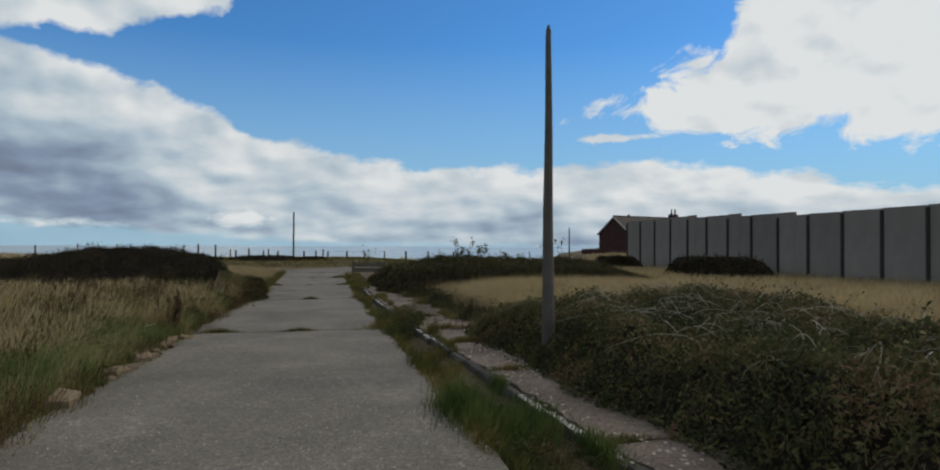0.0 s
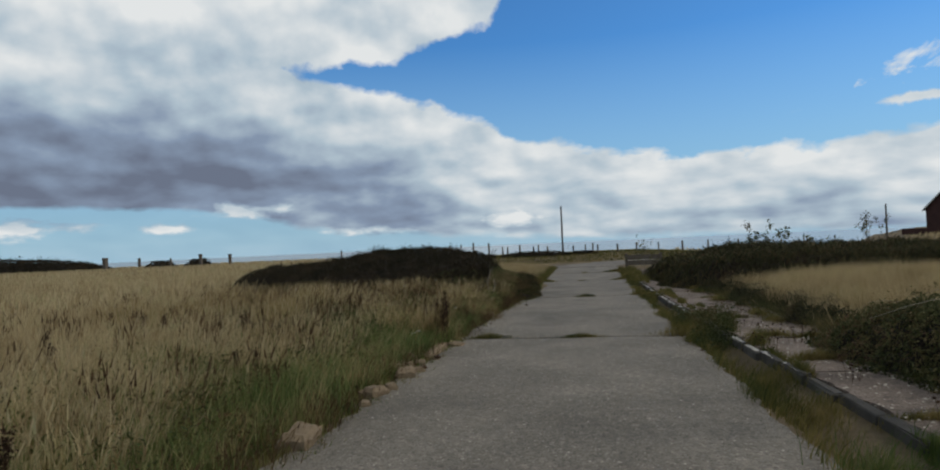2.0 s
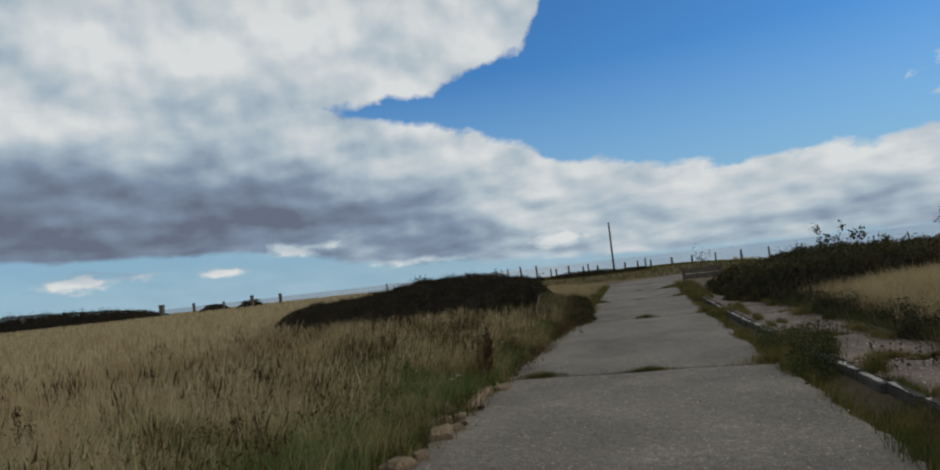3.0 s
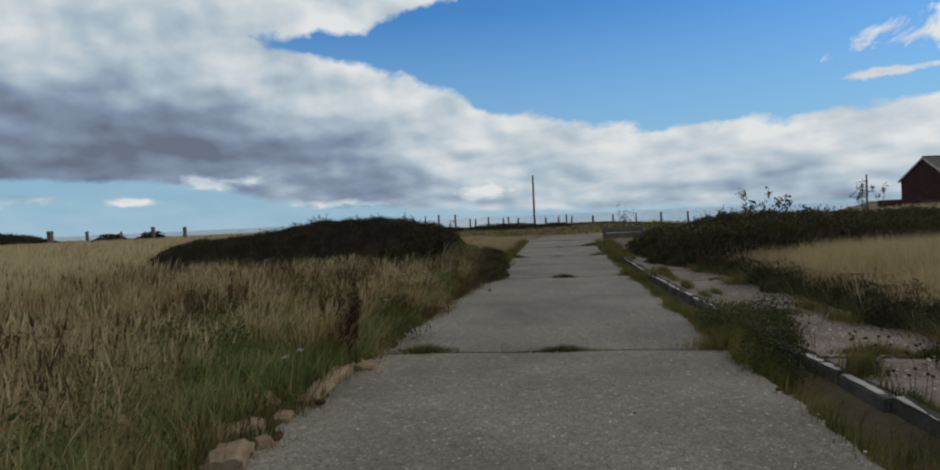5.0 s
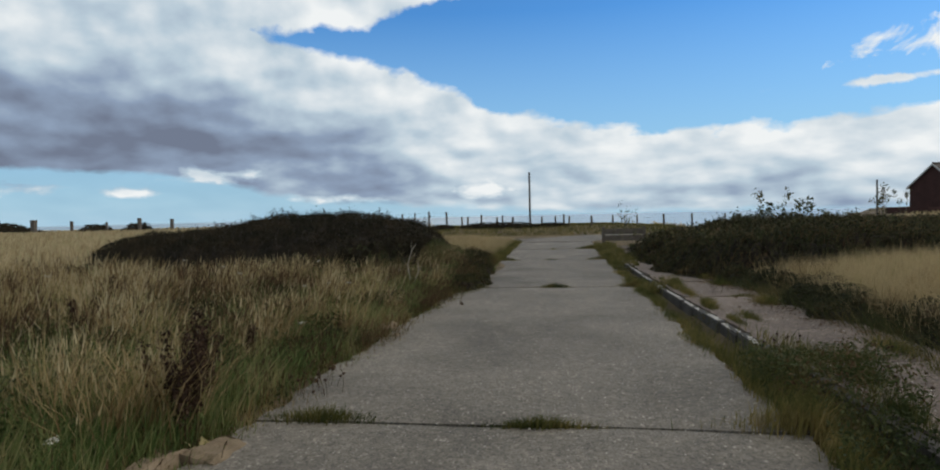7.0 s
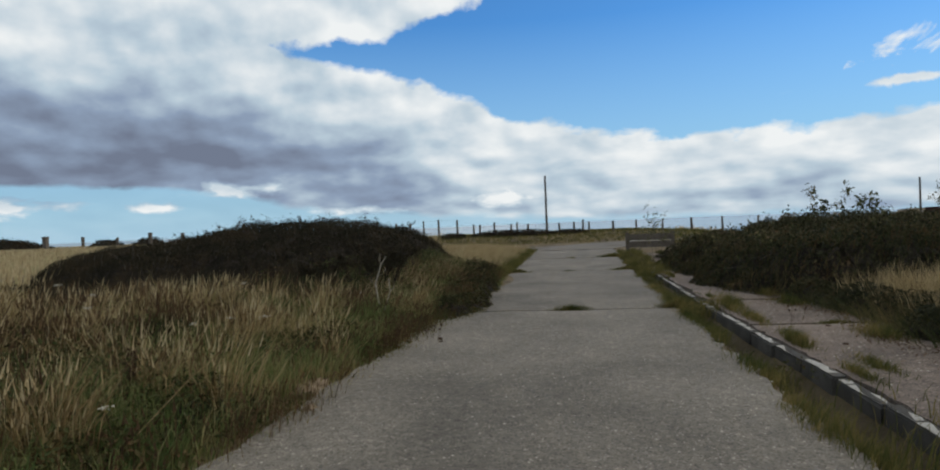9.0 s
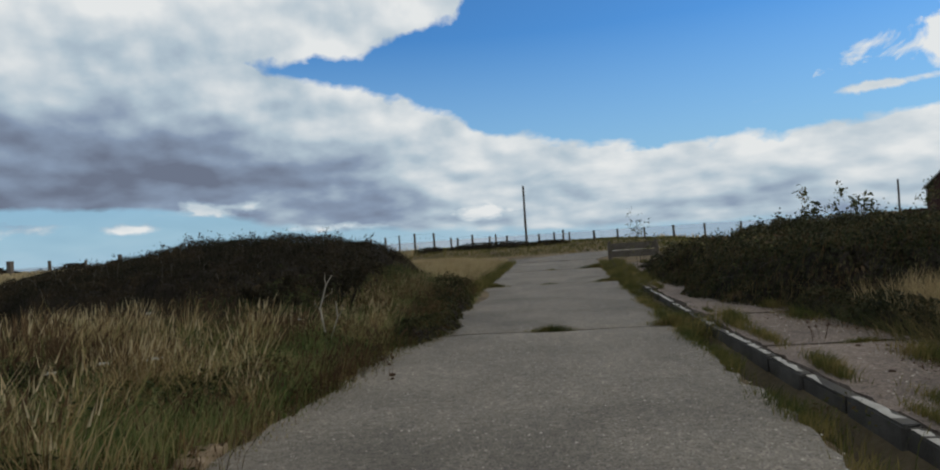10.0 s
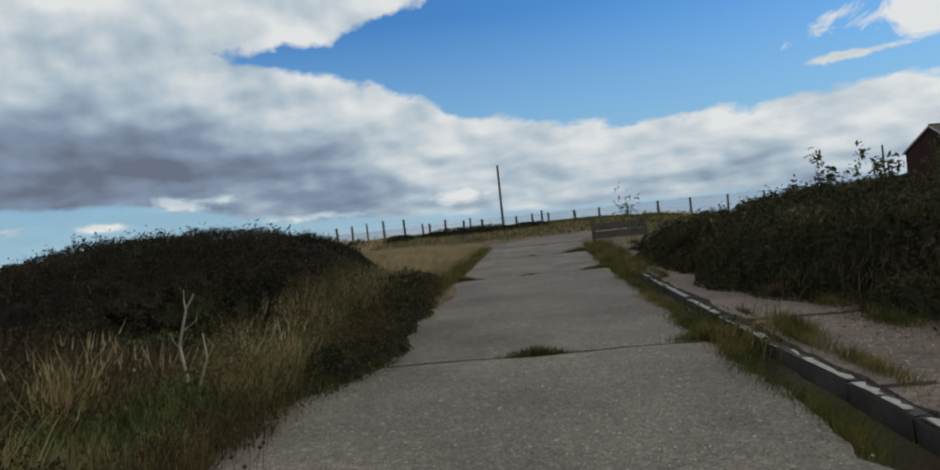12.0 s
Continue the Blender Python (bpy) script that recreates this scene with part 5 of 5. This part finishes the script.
def build_sapling(x, y):
    """Two bare stems from one root, the taller one forked near its top."""
    top = empty("bare_sapling", (x, y, float(land_z(x, y))), "pale forked leafless sapling before dark scrub", "sapling")
    top.scale = (1.15, 1.15, 1.15)
    shoots = [("stem", [(0, 0, -0.05), (0.0, 0.0, 0.3), (-0.05, 0.02, 0.6), (0.05, 0.0, 0.88), (0.14, -0.02, 1.0)], 0.017),
              ("stem", [(0.05, 0, -0.05), (0.07, 0.03, 0.25), (0.16, 0.04, 0.48), (0.15, 0.03, 0.68)], 0.014),
              ("twig", [(0.05, 0.0, 0.88), (0.03, 0.02, 0.95), (0.04, 0.02, 1.04)], 0.007), ("twig", [(-0.04, 0.02, 0.56), (-0.12, 0.05, 0.64), (-0.13, 0.05, 0.7)], 0.006),
              ("twig", [(0.16, 0.04, 0.48), (0.23, 0.0, 0.55), (0.24, 0.0, 0.62)], 0.005), ("twig", [(0.01, 0.0, 0.72), (0.09, 0.06, 0.78), (0.1, 0.08, 0.84)], 0.005)]
    for name, pts, r in shoots:
        bm = bmesh.new()
        tube(bm, pts, [r * (1 - 0.6 * i / (len(pts) - 1)) for i in range(len(pts))], 6)
        part(name, bm, CANE, top)


build_sapling(-2.92, 20.95)
build_branching("dark_bush", -3.9, 24.2, 0.95, 59, TWIGS_AND_SHADE, "dark twiggy bush at the end of the scrub mound", "bush", leaf=2600, leaf_size=0.035, leaf_mat=SCRUB, r0=0.02, spread=0.7, trunks=6, leaf_low=0.15)
build_branching("dark_bush", -4.6, 23.2, 0.7, 60, TWIGS_AND_SHADE, "low dark twiggy bush beside the scrub mound", "bush", leaf=1800, leaf_size=0.035, leaf_mat=SCRUB, r0=0.018, spread=0.8, trunks=5, leaf_low=0.1)
build_branching("thin_shrub", 3.45, 37.6, 1.35, 53, POST_WOOD, "thin straggling shrub with few leaves", "shrub", leaf=230, leaf_size=0.05, r0=0.014, spread=0.55, trunks=4)
build_branching("thin_shrub", 2.7, 39.5, 0.95, 58, POST_WOOD, "thin low shrub with few leaves", "shrub", leaf=120, leaf_size=0.05, r0=0.011, spread=0.5, trunks=2)
build_branching("leafy_shrub", 8.9, 34.4, 1.25, 54, POST_WOOD, "leafy young shrub rising above brambles", "shrub", leaf=420, leaf_size=0.085, r0=0.024, spread=0.6, trunks=4, leaf_low=0.5)
build_branching("leafy_shrub", 13.5, 40.0, 1.05, 55, POST_WOOD, "small leafy shrub rising above brambles", "shrub", leaf=160, leaf_size=0.08, r0=0.02, spread=0.55, trunks=3, leaf_low=0.5)
build_branching("leafy_shrub", 18.9, 46.0, 1.75, 56, POST_WOOD, "slender leafy shrub standing beyond brambles", "shrub", leaf=260, leaf_size=0.09, r0=0.03, spread=0.35, trunks=3, leaf_low=0.4)
build_branching("dead_bush", -11.8, 57.0, 0.6, 57, TWIGS_AND_SHADE, "low black wind-bent bush by the fence", "bush", leaf=420, leaf_size=0.06, leaf_mat=SCRUB, r0=0.03, spread=0.9, trunks=4)


def build_shoots(parent, height, n, box4, seed, mat, size):
    """Leafy shoots that stand out of a thicket."""
    rnd, rng = random.Random(seed), np.random.default_rng(seed)
    made = 0
    while made < n:
        x, y = rnd.uniform(*box4[:2]), rnd.uniform(*box4[2:])
        h = float(height(np.array(x), np.array(y)))
        if h < 0.45:
            continue
        z0 = float(land_z(x, y)) + h * 0.85
        a, up, out = rnd.uniform(0, 6.28), rnd.uniform(0.12, 0.38), rnd.uniform(0.03, 0.3)
        pts = [(x + math.cos(a) * out * s * s, y + math.sin(a) * out * s * s, z0 + up * (1.5 * s - 0.5 * s * s)) for s in (0, 0.25, 0.5, 0.75, 1.0)]
        bm = bmesh.new()
        tube(bm, pts, [0.006, 0.005, 0.004, 0.003, 0.002], 4)
        shoot = part("shoot", bm, POST_WOOD, parent)
        k = rng.integers(6, 16)
        s = rng.integers(1, 5, k)
        p = np.array(pts)[s] + rng.normal(0, size * 0.8, (k, 3))
        fast_tris("shoot_leaves", *leaves(rng, p, size, 0.3), mat, shoot)
        made += 1


build_shoots(RIGHT_SCRUB, thicket_right, 150, (3.6, 18, 25, 36), 61, BRAMBLE, 0.05)
build_shoots(LEFT_SCRUB, thicket_left, 130, (-22, -4, 22, 33), 62, SCRUB, 0.04)
build_shoots(NEAR_SCRUB, thicket_near, 70, (3.6, 10, -1, 10), 63, BRAMBLE, 0.035)


def build_knapweed(x, y, z, n, h, seed):
    """A clump of dead stalks with dark round heads."""
    rnd = random.Random(seed)
    top = empty("dead_flowers", (x, y, z), "thin dead stalks with dark round seed heads", "plant", "dead flower stalks")
    for k in range(n):
        bm = bmesh.new()
        a, r = rnd.uniform(0, 6.28), rnd.uniform(0, 0.2)
        hh, lean = h * rnd.uniform(0.6, 1.1), rnd.uniform(0.1, 0.45)
        p0 = Vector((r * math.cos(a), r * math.sin(a), -0.03))
        p1 = p0 + Vector((lean * hh * math.cos(a), lean * hh * math.sin(a), hh))
        tube(bm, [p0, p0.lerp(p1, 0.5) + Vector((0.01, 0, 0.02)), p1], [0.0028, 0.0022, 0.0016], 4)
        stalk = part("stalk", bm, RUSTY, top)
        bm = bmesh.new()
        bmesh.ops.create_icosphere(bm, subdivisions=1, radius=0.017, matrix=Matrix.Translation(p1) @ Matrix.Diagonal((1, 1, 0.85, 1)))
        part("seed_head", bm, DARKSEED, stalk)


for k, (x, y, n) in enumerate([(2.55, 12.4, 9), (2.35, 13.6, 8), (3.3, 11.2, 12), (3.6, 10.6, 12), (3.15, 12.7, 8), (2.85, 15.0, 8), (-1.75, 12.7, 8), (-2.0, 13.0, 7), (3.3, 7.6, 7), (3.3, 5.6, 8), (-1.65, 19.3, 5), (3.5, 20.6, 6), (2.9, 9.6, 8), (3.45, 14.1, 7)]):
    z = float(road_z(y)) + 0.02 if x > 2.85 else float(land_z(x, y))
    build_knapweed(x, y, z, n, 0.28, 70 + k)


def build_verge_weeds():
    rng = np.random.default_rng(8)
    edge = track_edge
    x, y = scatter(rng, 330000, -9.0, -1.45, -4, 30, lambda a, b: smooth(edge(b) - 0.05, edge(b) - 0.4, a) * smooth(edge(b) - 7.0, edge(b) - 2.0, a) * patchy(a + 3, b + 2, 0.8, 0.1) * (0.3 + 0.7 * smooth(8.5, 12, b)))
    h = (0.10 + 0.42 * smooth(0.0, 1.2, edge(y) - x)) * (0.5 + 0.5 * lump(x, y, 1.5))
    z = land_z(x, y) + h * rng.uniform(0, 1, len(x)) ** 0.6
    ob = fast_tris("verge_weeds", *leaves(rng, np.stack([x, y, z], 1), 0.032, 0.5), WEED)
    tagged(ob, "low dark leafy weeds along the track edge", "weeds", kind="stuff")
    x, y = scatter(rng, 110000, 1.9, 3.3, 0, 44, lambda a, b: smooth(2.0, 2.25, a + 0.1 * np.sin(3 * b)) * smooth(2.85 + 0.45 * np.exp(-((b - 12.9) / 1.0) ** 2), 2.6 + 0.4 * np.exp(-((b - 12.9) / 1.0) ** 2), a) * np.clip(0.02 + 1.0 * np.sin(b * 0.83 + 0.6) * np.sin(b * 0.31 + 1.0) + 1.2 * np.exp(-((b - 12.8) / 1.3) ** 2), 0, 1))
    h = 0.08 + 0.40 * np.exp(-((y - 12.9) / 1.2) ** 2) + 0.1 * lump(x, y, 2)
    z = np.maximum(land_z(x, y), road_z(y) - 0.12) + h * rng.uniform(0, 1, len(x)) ** 0.7
    ob = fast_tris("gutter_weeds", *leaves(rng, np.stack([x, y, z], 1), 0.024, 0.5), WEED)
    tagged(ob, "leafy weeds filling the channel beside the kerb", "weeds", kind="stuff")


WEED = leafy("weed_leaf", [(0.0, (0.030, 0.040, 0.016)), (0.4, (0.06, 0.075, 0.028)), (0.65, (0.09, 0.085, 0.036)), (0.88, (0.11, 0.065, 0.036)), (1.0, (0.17, 0.13, 0.06))], through=0.25, patch=0.7)
build_verge_weeds()


# ---- loose chips and crumbs on the concrete ----
def build_chips():
    rng = np.random.default_rng(12)
    n = 2800
    x = np.where(rng.uniform(size=n) < 0.55, rng.uniform(-1.9, 2.1, n), rng.uniform(2.95, 4.1, n))
    y = rng.uniform(0, 26, n)
    z = road_z(y) + np.where(x > 2.8, 0.03, 0.006)
    s = rng.uniform(0.006, 0.02, n) * np.where((x > 2.8) & (y < 13), 1.5, 0.9)
    shape = np.array([[1, 0, 0], [-0.4, 0.9, 0], [-0.5, -0.8, 0], [0.1, 0.05, 0.55]])
    a = rng.uniform(0, 6.28, n)
    rot = np.stack([np.stack([np.cos(a), -np.sin(a), 0 * a], 1), np.stack([np.sin(a), np.cos(a), 0 * a], 1), np.stack([0 * a, 0 * a, 1 + 0 * a], 1)], 1)
    v = np.einsum("nij,kj->nki", rot, shape) * s[:, None, None] + np.stack([x, y, z], 1)[:, None]
    t = np.array([[0, 1, 3], [1, 2, 3], [2, 0, 3]])
    ob = fast_tris("gravel", v.reshape(-1, 3), (t[None] + (np.arange(n) * 4)[:, None, None]).reshape(-1, 3), CHIP)
    tagged(ob, "scattered pale stone chips on worn concrete", "gravel", kind="stuff")


CHIP = surface("stone_chip", (0.25, 0.23, 0.2), (0.5, 0.47, 0.42), 9.0, 60, 0.9, 0.2, 0.004)
build_chips()


# ---- barrier at the bend ----
def build_barrier():
    z = float(land_z(2.85, 45.3))
    bar = empty("wooden_barrier", (2.85, 45.3, z), "low weathered timber barrier with two grey boards", "barrier")
    for dx in (0.0, 2.3):
        bm = bmesh.new()
        box(bm, dx - 0.09, dx + 0.09, -0.09, 0.09, -0.2, 0.95, 0.02)
        part("post", bm, POST_WOOD, bar)
    for zz in (0.30, 0.68):
        bm = bmesh.new()
        box(bm, 0.09, 2.21, -0.03, 0.03, zz - 0.16, zz + 0.16, 0.01)
        part("board", bm, POST_WOOD, bar)


build_barrier()


# ---- small white umbels and dead leaves ----
def build_umbel(x, y, h, seed):
    rnd, rng = random.Random(seed), np.random.default_rng(seed)
    top = empty("white_umbel", (x, y, float(land_z(x, y))), "thin stalk with a flat white flower head", "flower", "white umbels")
    bm = bmesh.new()
    tip = Vector((rnd.uniform(-0.12, 0.12), rnd.uniform(-0.1, 0.1), h))
    tube(bm, [(0, 0, -0.02), tip * 0.5 + Vector((0.01, 0, 0)), tip], [0.004, 0.0032, 0.0025], 5)
    part("stalk", bm, RUSTY, top)
    n = 36
    p = np.array(tip) + np.c_[rng.normal(0, 0.022, n), rng.normal(0, 0.022, n), rng.normal(0, 0.005, n)]
    fast_tris("flower_head", *leaves(rng, p, 0.011, 2.0), WHITE_PETAL, top)


WHITE_PETAL = leafy("white_petal", [(0.0, (0.45, 0.43, 0.36)), (1.0, (0.75, 0.73, 0.66))], patch=2.0)
for k, (x, y, h) in enumerate([(-3.3, 17.2, 0.62), (-3.6, 17.0, 0.55), (-3.15, 17.5, 0.6), (-4.6, 16.4, 0.7), (-5.4, 17.6, 0.7), (-2.5, 9.9, 0.42), (-2.45, 10.3, 0.4), (-4.2, 19.0, 0.75), (-3.0, 20.3, 0.6), (-6.6, 18.4, 0.75), (-2.6, 14.4, 0.45), (-7.4, 16.0, 0.7)]):
    build_umbel(x, y, h, 90 + k)


def build_litter(x, y, size, seed):
    rnd = random.Random(seed)
    bm = bmesh.new()
    bmesh.ops.create_icosphere(bm, subdivisions=2, radius=size)
    for v in bm.verts:
        v.co += noise.noise_vector(v.co * 25 + Vector((seed, 0, 0))) * size * 0.55
        v.co.z = v.co.z * 0.55 + size * 0.3
    ob = part("dead_leaf_clump", bm, DARKSEED)
    ob.location = (x, y, float(road_z(y)) + 0.004)
    ob.rotation_euler = (0, 0, rnd.uniform(0, 6))
    tagged(ob, "dark clump of dead leaves on the concrete", "leaf litter", "leaf clumps")


for k, (x, y, r) in enumerate([(-1.98, 9.6, 0.05), (-1.95, 8.7, 0.045), (-2.0, 8.3, 0.035), (0.75, 9.3, 0.012), (2.05, 10.0, 0.03), (-1.55, 19.4, 0.035), (-1.5, 19.2, 0.025), (3.4, 18.7, 0.03), (3.7, 20.1, 0.03)]):
    build_litter(x, y, r, 120 + k)


def build_leaf_litter():
    rng = np.random.default_rng(31)
    n = 5200
    y = rng.uniform(6, 26, n)
    x = 4.25 - np.abs(rng.normal(0, 0.28, n)) + 0.12 * np.sin(1.3 * y)
    m = rng.uniform(size=n) < np.clip(0.35 + 0.9 * wave(x * 1.5, y * 1.5), 0.05, 1)
    x, y = x[m], y[m]
    z = road_z(y) + 0.045 + rng.uniform(0, 0.012, len(x))
    ob = fast_tris("leaf_litter", *leaves(rng, np.stack([x, y, z], 1), 0.022, 3.0), RUSTY)
    tagged(ob, "brown dead leaves strewn along the footway edge", "leaf litter", kind="stuff")


build_leaf_litter()
